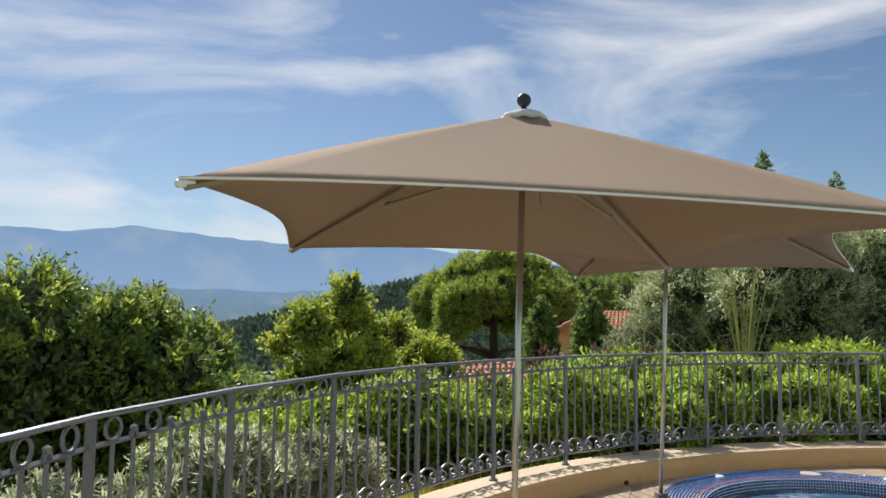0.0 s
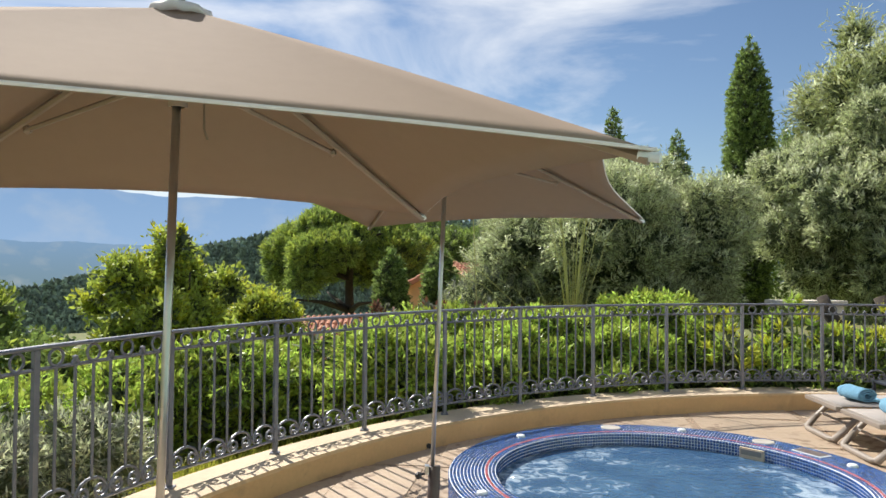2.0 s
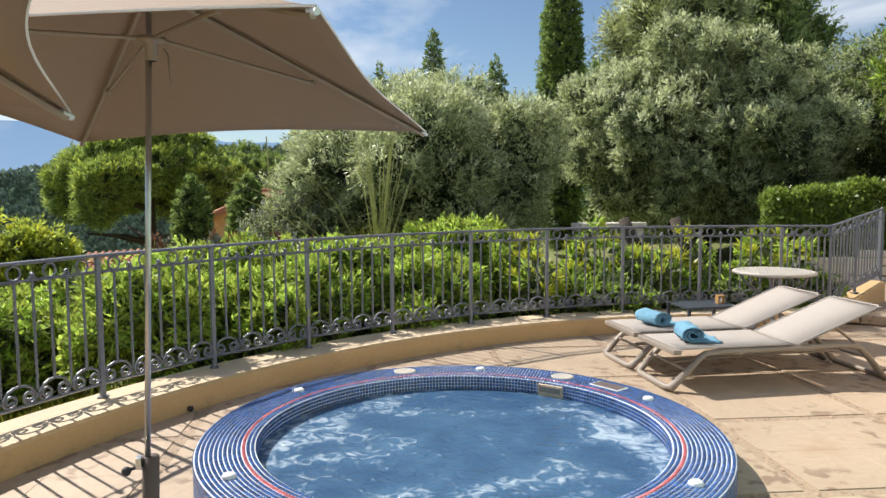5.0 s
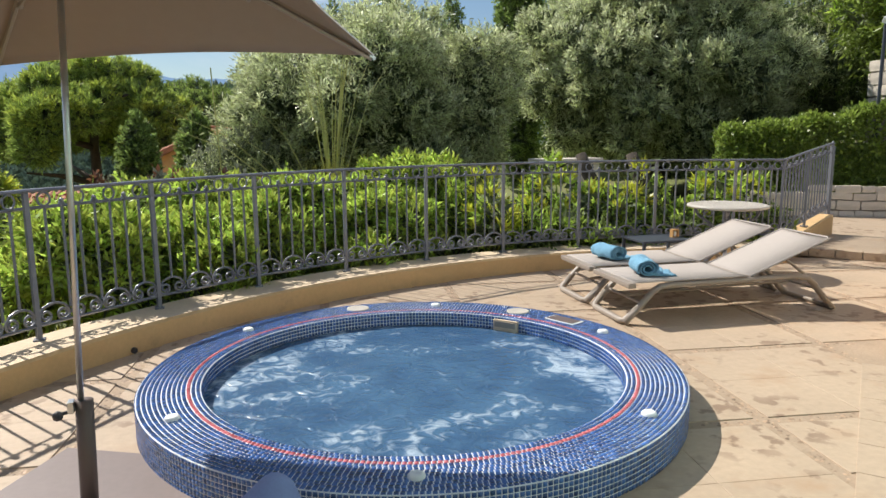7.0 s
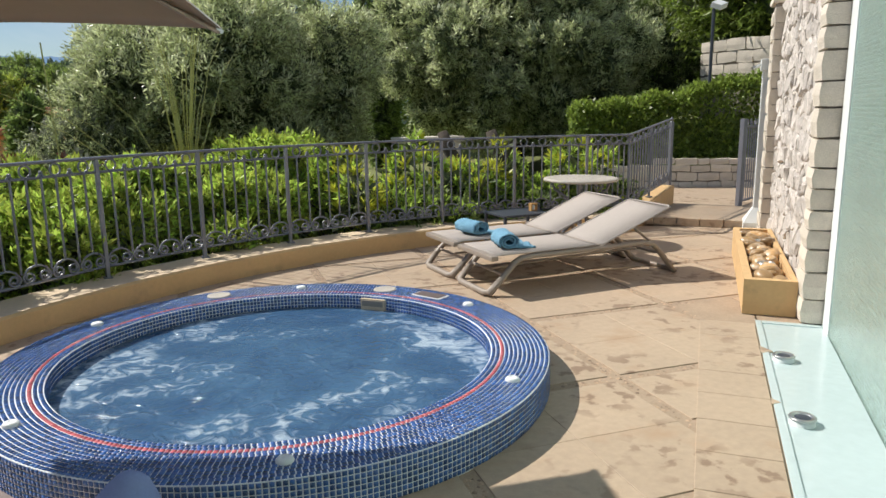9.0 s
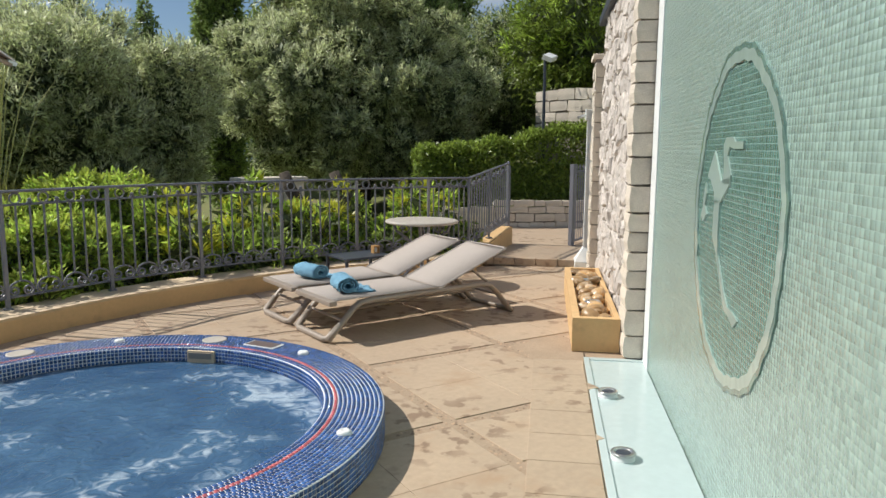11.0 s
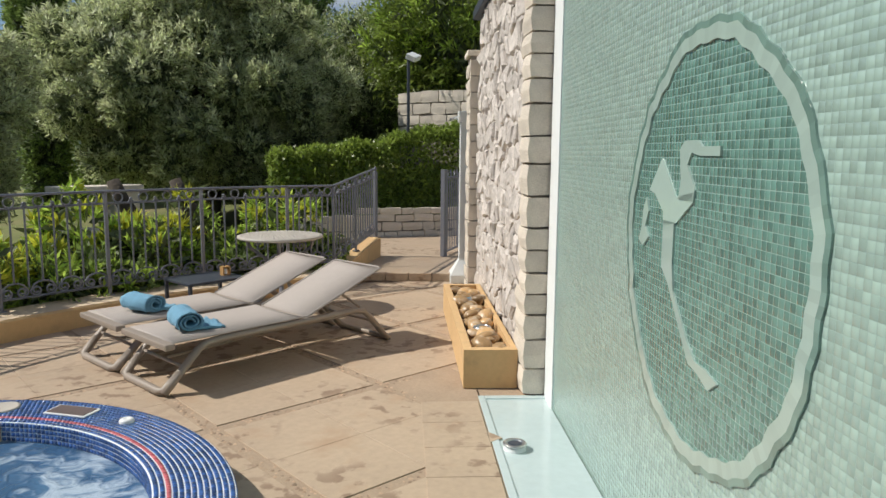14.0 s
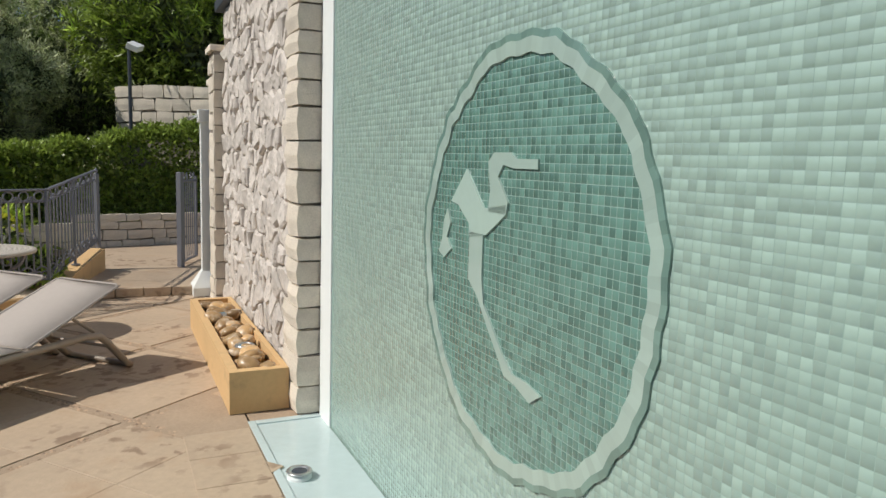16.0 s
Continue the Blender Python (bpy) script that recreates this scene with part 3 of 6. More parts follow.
for args in ((RO - 0.004, RZ - 0.004 - 7 * T, 7, True), (RI + 0.003, RZ - 0.005 - 6 * T, 6, False)):
    a, b = wall_tiles(*args)
    qs += a
    ns += b
v, f = tile_boxes(np.concatenate(qs), np.concatenate(ns), 0.004)
ob = link("mosaic", raw_mesh("mosaic", v, f), M_bluetile, pool, "dark blue glass mosaic with pale joints")
ob["kind"] = "stuff"
v, f = tile_boxes(np.concatenate(qr), np.concatenate(nr), 0.0045)
ob = link("red_line", raw_mesh("red_line", v, f), M_redtile, pool, "red mosaic safety line")
ob["kind"] = "stuff"
for x, y in ((1.566, 5.79), (3.001, 5.937), (3.814, 4.849), (3.268, 3.538), (1.093, 4.328), (2.02, 3.39)):
    d = (Vector((x, y, 0)) - PC).normalized() * 1.43
    bm = bmesh.new()
    lathe(bm, [(0.038, RZ), (0.038, RZ + 0.010), (0.028, RZ + 0.019), (0.012, RZ + 0.021), (0.011, RZ + 0.019), (0.0005, RZ + 0.019)], 20, (d.x, d.y))
    part("air_knob", bm, M_white, pool, "round white rim fitting", True)
for x, y in ((2.423, 6.094), (3.578, 5.597)):
    d = (Vector((x, y, 0)) - PC).normalized() * 1.435
    bm = bmesh.new()
    lathe(bm, [(0.088, RZ), (0.088, RZ + 0.006), (0.075, RZ + 0.009), (0.07, RZ + 0.007), (0.0005, RZ + 0.008)], 28, (d.x, d.y))
    part("skimmer_lid", bm, M_tabletop, pool, "round cream skimmer lid", True)
d = (Vector((3.578, 5.597, 0)) - PC).normalized()
sk = Matrix.Rotation(math.atan2(d.y, d.x), 4, "Z")
bm = bmesh.new()
box(bm, (1.210, -0.10, 0.055), (1.2355, 0.10, RZ - 0.02), 0.004, sk)
part("skimmer_mouth", bm, M_coping, pool, "cream skimmer opening")
# the opening's shaded inside is a darker plate set on the mouth
bm = bmesh.new()
box(bm, (1.203, -0.085, 0.105), (1.215, 0.085, RZ - 0.032), 0.002, sk)
part("skimmer_slot", bm, M_frame, pool, "darker plate standing for the shaded skimmer opening")
bm = bmesh.new()
box(bm, (1.36, -0.13, RZ + 0.001), (1.49, 0.13, RZ + 0.008), 0.002, Matrix.Rotation(radians(22), 4, "Z"))
part("control_frame", bm, M_white, pool)
bm = bmesh.new()
box(bm, (1.372, -0.115, RZ + 0.007), (1.478, 0.115, RZ + 0.012), 0.001, Matrix.Rotation(radians(22), 4, "Z"))
part("control_panel", bm, M_brown, pool, "dark brown control panel")


# ---- parasols ----
def parasol(center, a, b, th, edge_z, tilt, apex, hub, foot, tube_top, label, off=(0.0, 0.0)):
    c = Vector((center[0], center[1], 0))
    e = thing("parasol", Matrix.Translation(c), label, "parasol", "terrace parasols")
    ct, st = math.cos(th), math.sin(th)
    cor = []
    for i, j in ((1, 1), (-1, 1), (-1, -1), (1, -1)):
        cor.append(Vector((ct * a * i - st * b * j, st * a * i + ct * b * j, edge_z + tilt[0] * i + tilt[1] * j)))
    top = Vector((off[0], off[1], apex))
    bm = bmesh.new()
    K = 16
    edge_pts = []
    for s in range(4):
        p, q = cor[s], cor[(s + 1) % 4]
        row = []
        for i in range(K + 1):
            f = i / K
            m = p.lerp(q, f)
            sag = 4 * f * (1 - f)
            inward = Vector((-m.x, -m.y, 0)).normalized()
            row.append(m + inward * 0.085 * sag + UPZ * 0.035 * sag)
        edge_pts.append(row)
        grid = []
        for k in range(13):
            g = k / 12
            line = []
            for i, m in enumerate(row):
                f = i / K
                w = top.lerp(m, g)
                w.z += 0.012 * math.sin(math.pi * g) - 0.02 * math.sin(math.pi * g) * (4 * f * (1 - f))
                line.append(w)
            grid.append(line)
        vs = [[bm.verts.new(w) for w in line] for line in grid]
        for k in range(12):
            for i in range(K):
                bm.faces.new((vs[k][i], vs[k + 1][i], vs[k + 1][i + 1], vs[k][i + 1]))
    bmesh.ops.remove_doubles(bm, verts=bm.verts, dist=0.0008)
    bmesh.ops.recalc_face_normals(bm, faces=bm.faces)
    can = part("canopy", bm, M_canvas, e, "stretched taupe canvas canopy", True)
    so = can.modifiers.new("thickness", "SOLIDIFY")
    so.thickness = 0.003
    for row in edge_pts:
        bm = bmesh.new()
        tube(bm, [w + UPZ * 0.003 for w in row], 0.0042, 6)
        part("edge_binding", bm, M_piping, e, "white canopy binding")
    for m in cor:
        bm = bmesh.new()
        d = Vector((m.x, m.y, 0)).normalized()
        rod(bm, m - d * 0.035 - UPZ * 0.004, m + d * 0.008 - UPZ * 0.014, 0.013, 0.010, 10)
        part("corner_cap", bm, M_white, e, "white corner cap")
        bm = bmesh.new()
        pts = [top.lerp(m, g) - UPZ * 0.022 for g in np.linspace(0.04, 0.99, 8)]
        tube(bm, pts, 0.0125, 6)
        part("rib", bm, M_rib, e)
        bm = bmesh.new()
        mid = top.lerp(m, 0.52) - UPZ * 0.06
        tube(bm, [Vector((off[0] * 0.9, off[1] * 0.9, hub)) + d * 0.05, mid], 0.009, 6)
        part("strut", bm, M_rib, e)
        bm = bmesh.new()
        bmesh.ops.create_icosphere(bm, subdivisions=1, radius=0.018, matrix=Matrix.Translation(mid))
        part("joint", bm, M_rib, e)
    bm = bmesh.new()
    lathe(bm, [(0.02, hub - 0.09), (0.028, hub - 0.088), (0.028, hub - 0.02), (0.062, hub - 0.012), (0.062, hub + 0.008), (0.02, hub + 0.012)], 20, (off[0] * 0.9, off[1] * 0.9))
    part("runner", bm, M_rib, e, "taupe runner hub", True)
    bm = bmesh.new()
    lathe(bm, [(0.02, apex - 0.012), (0.090, apex - 0.034), (0.096, apex - 0.026), (0.092, apex - 0.012), (0.05, apex + 0.008), (0.02, apex + 0.016), (0.0005, apex + 0.018)], 36, off)
    for vv in bm.verts:
        u, w = vv.co.x - off[0], vv.co.y - off[1]
        if math.hypot(u, w) > 0.06:
            vv.co.z += 0.005 * math.cos(8 * math.atan2(w, u))
    bmesh.ops.recalc_face_normals(bm, faces=bm.faces)
    part("vent_cap", bm, M_piping, e, "white scalloped top cap", True)
    bm = bmesh.new()
    bmesh.ops.create_uvsphere(bm, u_segments=20, v_segments=14, radius=0.029, matrix=Matrix.Translation(top + UPZ * 0.058))
    rod(bm, top, top + UPZ * 0.04, 0.012)
    part("finial", bm, M_black, e, "black ball finial", True)
    f = Vector((foot[0] - c.x, foot[1] - c.y, 0))
    bm = bmesh.new()
    rod(bm, f + UPZ * (tube_top - 0.06), top, 0.0128, seg=18)
    part("pole", bm, M_steel, e, "polished steel pole", True)
    bm = bmesh.new()
    up = (top - f).normalized()
    rod(bm, f, f + up * tube_top, 0.036, seg=20)
    part("foot_tube", bm, M_brown, e, "brown enamelled foot tube", True)
    bm = bmesh.new()
    k = f + UPZ * (tube_top - 0.035)
    rod(bm, k + Vector((-0.03, -0.02, 0)), k + Vector((-0.07, -0.045, 0)), 0.008)
    bmesh.ops.create_uvsphere(bm, u_segments=12, v_segments=8, radius=0.021, matrix=Matrix.Translation(k + Vector((-0.08, -0.05, -0.005))))
    part("clamp_knob", bm, M_black, e, "black clamp knob")
    bm = bmesh.new()
    box(bm, (-0.012, -0.05, -0.02), (0.012, 0.0, 0.03), 0.003, Matrix.Translation(k + Vector((-0.03, -0.01, 0.02))))
    part("clamp", bm, M_steel, e)
    bm = bmesh.new()
    box(bm, (-0.46, -0.46, 0.001), (0.46, 0.46, 0.011), 0.003, Matrix.Translation(f) @ Matrix.Rotation(radians(-30), 4, "Z"))
    part("base_plate", bm, M_plate, e, "flat brown steel base plate")
    bm = bmesh.new()
    h0 = Vector((off[0] + 0.045, off[1] + 0.03, hub - 0.03))
    tube(bm, [h0, h0 + Vector((0.02, 0.0, -0.03)), h0 + Vector((0.022, 0.0, -0.12)), h0 + Vector((0.03, 0.01, -0.15))], 0.004, 5)
    part("cord", bm, M_rib, e, "hanging pull cord")
    return e


parasol((-0.152, 1.885), 1.02, 0.989, 0.209, 1.906, (-0.029, 0.002), 2.425, 2.21, (-0.172, 1.90), 0.44,
        "square taupe parasol open on a steel pole", (0.02, 0.06))
parasol((0.80, 3.934), 1.034, 1.058, -0.405, 2.028, (0.014, -0.077), 2.52, 2.285, (0.72, 3.93), 0.47,
        "square taupe parasol open beside the whirlpool")

# ---- loungers ----
LM = Matrix(((0.993, 0.114, 0, 4.46), (-0.114, 0.993, 0, 5.47), (0, 0, 1, 0), (0, 0, 0, 1)))


def lounger(m):
    e = thing("sun_lounger", m, "taupe sun lounger with raised sling back and towel", "sun lounger", "sun loungers side by side")
    W = 0.66
    for y in (0.03, W - 0.03):
        bm = bmesh.new()
        pts = [(0.02, y, 0.02), (0.10, y, 0.10), (0.27, y, 0.27), (0.33, y, 0.305), (0.45, y, 0.315), (1.1, y, 0.315), (1.62, y, 0.318), (1.74, y, 0.30),
               (1.81, y, 0.24), (1.98, y, 0.05), (2.02, y, 0.02)]
        tube(bm, pts, 0.034, 8, flat=0.75)
        part("side_rail", bm, M_frame, e, "moulded taupe side rail and legs", True)
    bm = bmesh.new()
    tube(bm, [(0.14, 0.03, 0.14), (0.03, 0.05, 0.03), (0.02, 0.1, 0.022), (0.02, W - 0.1, 0.022), (0.03, W - 0.05, 0.03), (0.14, W - 0.03, 0.14)], 0.030, 8)
    part("front_sled", bm, M_frame, e, "", True)
    bm = bmesh.new()
    tube(bm, [(1.92, 0.03, 0.12), (2.02, 0.06, 0.024), (2.02, W - 0.06, 0.024), (1.92, W - 0.03, 0.12)], 0.022, 8)
    part("rear_sled", bm, M_frame, e, "", True)
    bm = bmesh.new()
    box(bm, (0.03, 0.0, 0.305), (0.10, W, 0.348), 0.012)
    part("front_bar", bm, M_frame, e)
    bm = bmesh.new()
    nx = 24
    for i in range(nx + 1):
        for y in (0.012, W * 0.5, W - 0.012):
            x = 0.09 + (1.13 - 0.09) * i / nx
            bm.verts.new((x, y, 0.352 - (0.010 if y == W * 0.5 else 0)))
    bm.verts.ensure_lookup_table()
    for i in range(nx):
        for j in range(2):
            k = i * 3 + j
            bm.faces.new([bm.verts[q] for q in (k, k + 3, k + 4, k + 1)])
    s = part("sling_seat", bm, M_mesh, e, "taupe sling fabric seat", True)
    s.modifiers.new("thickness", "SOLIDIFY").thickness = 0.006
    bm = bmesh.new()
    tube(bm, [(1.16, W / 2 - 0.28, 0.335), (1.16, W / 2 + 0.28, 0.335)], 0.012, 6)
    part("hinge_bar", bm, M_frame, e)
    h, t = Vector((1.17, 0, 0.345)), Vector((1.94, 0, 0.64))
    bm = bmesh.new()
    for i in range(13):
        for y in (0.018, W * 0.5, W - 0.018):
            p = h.lerp(t, i / 12)
            bm.verts.new((p.x, y, p.z - (0.012 if y == W * 0.5 else 0)))
    bm.verts.ensure_lookup_table()
    for i in range(12):
        for j in range(2):
            k = i * 3 + j
            bm.faces.new([bm.verts[q] for q in (k, k + 3, k + 4, k + 1)])
    s = part("sling_back", bm, M_mesh, e, "raised taupe sling backrest", True)
    s.modifiers.new("thickness", "SOLIDIFY").thickness = 0.006
    bm = bmesh.new()
    tube(bm, [(h.x, 0.03, h.z), (t.x - 0.02, 0.03, t.z - 0.01), (t.x, 0.06, t.z), (t.x, W - 0.06, t.z), (t.x - 0.02, W - 0.03, t.z - 0.01), (h.x, W - 0.03, h.z)], 0.009, 8)
    part("back_frame", bm, M_mesh, e, "", True)
    for y in (0.12, W - 0.12):
        bm = bmesh.new()
        tube(bm, [(1.55, y, 0.48), (1.78, y, 0.31)], 0.012, 6)
        part("back_stay", bm, M_frame, e)
    bm = bmesh.new()
    tube(bm, [(0.2, W / 2, 0.17), (1.0, W / 2, 0.2), (1.8, W / 2, 0.2)], 0.012, 6)
    tube(bm, [(0.17, 0.04, 0.17), (0.17, W - 0.04, 0.17)], 0.012, 6)
    tube(bm, [(1.84, 0.04, 0.2), (1.84, W - 0.04, 0.2)], 0.012, 6)
    part("brace", bm, M_frame, e)
    return e


L1 = lounger(LM)
L2 = copy_thing(L1, LM @ Matrix.Translation((0.0, 0.735, 0)))


def rolled_towel(m, seed):
    rng = random.Random(seed)
    e = thing("rolled_towel", m, "rolled blue terry towel lying on the lounger", "towel", "towels on the loungers")
    bm = bmesh.new()
    n, th = 60, 0.012
    prof_o, prof_i = [], []
    for i in range(n + 1):
        f = i / n
        a = f * 2 * math.pi * 2.6
        rr = 0.018 + 0.058 * f
        prof_o.append(((rr + th) * math.cos(a), (rr + th) * math.sin(a) * 0.76))
        prof_i.append((rr * math.cos(a), rr * math.sin(a) * 0.76))
    end = prof_o[-1]
    W = 10
    rows = []
    for k in range(W + 1):
        y = -0.17 + 0.34 * k / W
        row_o = [bm.verts.new((x + 0.013 * noise.noise(Vector((x * 16, y * 12, seed))), y + 0.012 * noise.noise(Vector((x * 30, z * 30, seed + k // W))), z + 0.068 + 0.014 * noise.noise(Vector((x * 13, y * 14, seed + 4))))) for x, z in prof_o]
        row_i = [bm.verts.new((x, y, z + 0.068)) for x, z in prof_i]
        rows.append((row_o, row_i))
    for (ao, ai), (bo, bi) in zip(rows, rows[1:]):
        for i in range(n):
            bm.faces.new((ao[i], ao[i + 1], bo[i + 1], bo[i]))
            bm.faces.new((ai[i], bi[i], bi[i + 1], ai[i + 1]))
        bm.faces.new((ao[n], ai[n], bi[n], bo[n]))
        bm.faces.new((ao[0], bo[0], bi[0], ai[0]))
    for ro, ri, s in ((rows[0][0], rows[0][1], 1), (rows[-1][0], rows[-1][1], -1)):
        for i in range(n):
            q = (ro[i], ri[i], ri[i + 1], ro[i + 1])
            bm.faces.new(q if s > 0 else q[::-1])
    part("roll", bm, M_towel, e, "", True)
    bm = bmesh.new()
    nx, ny = 12, 10
    g = [[bm.verts.new((0.01 + 0.20 * i / nx, -0.165 + 0.33 * j / ny + 0.01 * noise.noise(Vector((i * 0.6, j * 0.2, seed))),
                        0.010 + 0.018 * (1 - i / nx) + 0.020 * (noise.noise(Vector((i * 0.5, j * 0.5, seed))) + 0.4))) for j in range(ny + 1)] for i in range(nx + 1)]
    for i in range(nx):
        for j in range(ny):
            bm.faces.new((g[i][j], g[i + 1][j], g[i + 1][j + 1], g[i][j + 1]))
    fl = part("loose_end", bm, M_towel, e, "", True)
    fl.modifiers.new("thickness", "SOLIDIFY").thickness = 0.014
    return e


rolled_towel(LM @ Matrix.Translation((0.36, 0.36, 0.338)) @ Matrix.Rotation(radians(-14), 4, "Z") @ Matrix.Diagonal((1.15, 0.9, 1.15, 1)), 1)
rolled_towel(LM @ Matrix.Translation((0.40, 1.09, 0.338)) @ Matrix.Rotation(radians(10), 4, "Z") @ Matrix.Diagonal((1.15, 0.9, 1.15, 1)), 5)

# ---- side table, box, round table ----
ST = Matrix.Translation((6.02, 7.16, 0)) @ Matrix.Rotation(radians(-6), 4, "Z")
e = thing("side_table", ST, "low dark grey metal side table behind the loungers", "side table")
bm = bmesh.new()
box(bm, (-0.30, -0.24, 0.375), (0.30, 0.24, 0.40), 0.006)
part("tabletop", bm, M_slate, e)
for x in (-0.28, 0.28):
    for y in (-0.22, 0.22):
        bm = bmesh.new()
        box(bm, (x - 0.015, y - 0.015, 0), (x + 0.015, y + 0.015, 0.376), 0.003)
        part("leg", bm, M_slate, e)
e = thing("candle_box", ST @ Matrix.Translation((0.2, -0.02, 0.40)), "small square pale wooden holder on the side table", "holder")
bm = bmesh.new()
for lo, hi in (((-0.04, -0.03, 0), (0.04, 0.03, 0.012)), ((-0.04, -0.03, 0.075), (0.04, 0.03, 0.087)), ((-0.04, -0.03, 0.012), (-0.028, 0.03, 0.075)), ((0.028, -0.03, 0.012), (0.04, 0.03, 0.075))):
    box(bm, lo, hi, 0.001)
part("wood_frame", bm, M_wood, e)
bm = bmesh.new()
rod(bm, (0, 0, 0.012), (0, 0, 0.06), 0.02, seg=14)
part("candle_glass", bm, M_white, e, "pale candle cup")

e = thing("round_table", Matrix.Translation((6.80, 6.98, 0)), "round cream mosaic garden table on scrolled iron legs", "table")
bm = bmesh.new()
lathe(bm, [(0.001, 0.715), (0.40, 0.715), (0.425, 0.722), (0.43, 0.735), (0.425, 0.748), (0.41, 0.75), (0.001, 0.75)], 48)
part("tabletop", bm, M_tabletop, e, "", True)
q, nn = [], []
for kr in range(10):
    a, b = ring_tiles(0.02 + kr * 0.039, 0.02 + (kr + 1) * 0.039, 0.7502, max(6, int(2 * math.pi * (0.04 + kr * 0.039) / 0.042)))
    q.append(a)
    nn.append(b)
v, f = tile_boxes(np.concatenate(q), np.concatenate(nn), 0.002)
ob = link("table_mosaic", raw_mesh("table_mosaic", v, f), M_tabletop, e)
ob["kind"] = "stuff"
for i in range(4):
    a = math.pi / 4 + i * math.pi / 2
    d = Vector((math.cos(a), math.sin(a), 0))
    bm = bmesh.new()
    tube(bm, [d * 0.34 + UPZ * 0.715, d * 0.30 + UPZ * 0.62, d * 0.16 + UPZ * 0.52, d * 0.05 + UPZ * 0.38, d * 0.08 + UPZ * 0.22, d * 0.24 + UPZ * 0.06, d * 0.36 + UPZ * 0.01], 0.019, 6)
    spiral(bm, d * 0.2 + UPZ * 0.64, d, UPZ, 0.06, 1.3, 0, 1, 0.009)
    part("leg", bm, M_iron, e)

# ---- water wall ----
WA = math.atan2(0.628, 0.778)
WM = Matrix.Translation((4.15, 2.02, 0)) @ Matrix.Rotation(WA, 4, "Z")     # x along the wall, y out of it
S_END = 2.17
bm = bmesh.new()
box(bm, (-6.0, -0.35, -0.2), (S_END, -0.006, 3.3))
for vv in bm.verts:
    vv.co = WM @ vv.co
wall_w = tagged(part("wall_water", bm, M_mintgrout, None), "wet mint-green mosaic water wall with round bird medallion", "wall", kind="structure")
bm = bmesh.new()
box(bm, (S_END, -0.35, -0.16), (2.40, 0.004, 3.3), 0.004, WM)
tagged(part("trim_white", bm, M_whitepaint, None), "white painted margin of the water wall", "wall trim", kind="structure")


BIRD = (((0.29, 1.61), (0.25, 1.64), (0.14, 1.64), (0.11, 1.62), (-0.02, 1.62), (-0.02, 1.59), (0.12, 1.59), (0.19, 1.60), (0.22, 1.56), (0.15, 1.48), (0.16, 1.44), (0.28, 1.44), (0.27, 1.51)),
        ((0.45, 1.58), (0.57, 1.46), (0.51, 1.45), (0.42, 1.39), (0.41, 1.34), (0.29, 1.36), (0.16, 1.44), (0.16, 1.47), (0.31, 1.45)),
        ((0.41, 1.36), (0.41, 1.19), (0.34, 1.14), (0.26, 1.05), (0.13, 0.91), (0.06, 0.90), (-0.03, 0.87), (-0.09, 0.91), (0.0, 0.93), (0.08, 0.93), (0.15, 0.98), (0.23, 1.06), (0.29, 1.12), (0.31, 1.21), (0.31, 1.36)),
        ((0.60, 1.43), (0.57, 1.38), (0.60, 1.32), (0.56, 1.28), (0.62, 1.24), (0.67, 1.26), (0.64, 1.31), (0.63, 1.38)))
TW, TILE_H = 0.0265, 0.0003
s_, z_ = np.meshgrid(np.arange(-1.9, S_END - TW, TW), np.arange(-0.14, 2.62, TW))
s_, z_ = s_.ravel(), z_.ravel()
mc = (0.108, 1.29)
rad = np.hypot((s_ + TW / 2 - mc[0]), (z_ + TW / 2 - mc[1]) * 0.98)
kind = np.zeros(len(s_), int)
kind[rad < 0.655] = 1
g = 0.0013
near = (s_ > -0.62) & (s_ < -0.10) & (z_ > 1.30) & (z_ < 1.68)     # the stretch walked up to
rngt = np.random.default_rng(8)
for kd, mat, nm in ((0, M_mint, "field_mosaic"), (1, M_greentile, "medallion_mosaic")):
    sel = (kind == kd) & ~near
    a, b = s_[sel], z_[sel]
    g = 0.0009 if kd == 1 else 0.0008
    zo = np.zeros(len(a))
    q = np.stack([np.stack([a + TW - g, zo - 0.006, b + g], 1), np.stack([a + g, zo - 0.006, b + g], 1), np.stack([a + g, zo - 0.006, b + TW - g], 1), np.stack([a + TW - g, zo - 0.006, b + TW - g], 1)], 1)
    nrm = np.tile((0, 1.0, 0), (len(a), 1)) + rngt.normal(0, 0.03, (len(a), 3)) * np.array((1, 0, 1))
    v, f = tile_boxes(q, nrm, TILE_H)
    me = raw_mesh(nm, v, f)
    me.transform(WM)
    ob = link(nm, me, mat, wall_w)
    ob["kind"] = "stuff"
g = 0.0008
q = np.array([[(TW - g, 0, g), (g, 0, g), (g, 0, TW - g), (TW - g, 0, TW - g)]])
v, f = tile_boxes(q, np.array([(0, 1.0, 0)]), TILE_H)
tile_me = {}
for kd, mat in ((0, M_mint), (1, M_greentile)):
    me = raw_mesh("tile", v, f)
    me.materials.append(mat)
    tile_me[kd] = me


def medallion_edge(a, r):
    """A point of the medallion's wavering outline, on the wall's face."""
    w = r * (1 + 0.008 * math.sin(5 * a + 0.8) + 0.006 * math.sin(11 * a) + 0.016 * noise.noise(Vector((math.cos(a) * 9, math.sin(a) * 9, 3))))
    w += 0.016 * abs(((a * 17 / math.pi) % 1) - 0.5)
    return mc[0] + w * math.cos(a), mc[1] + w * math.sin(a) * 1.02


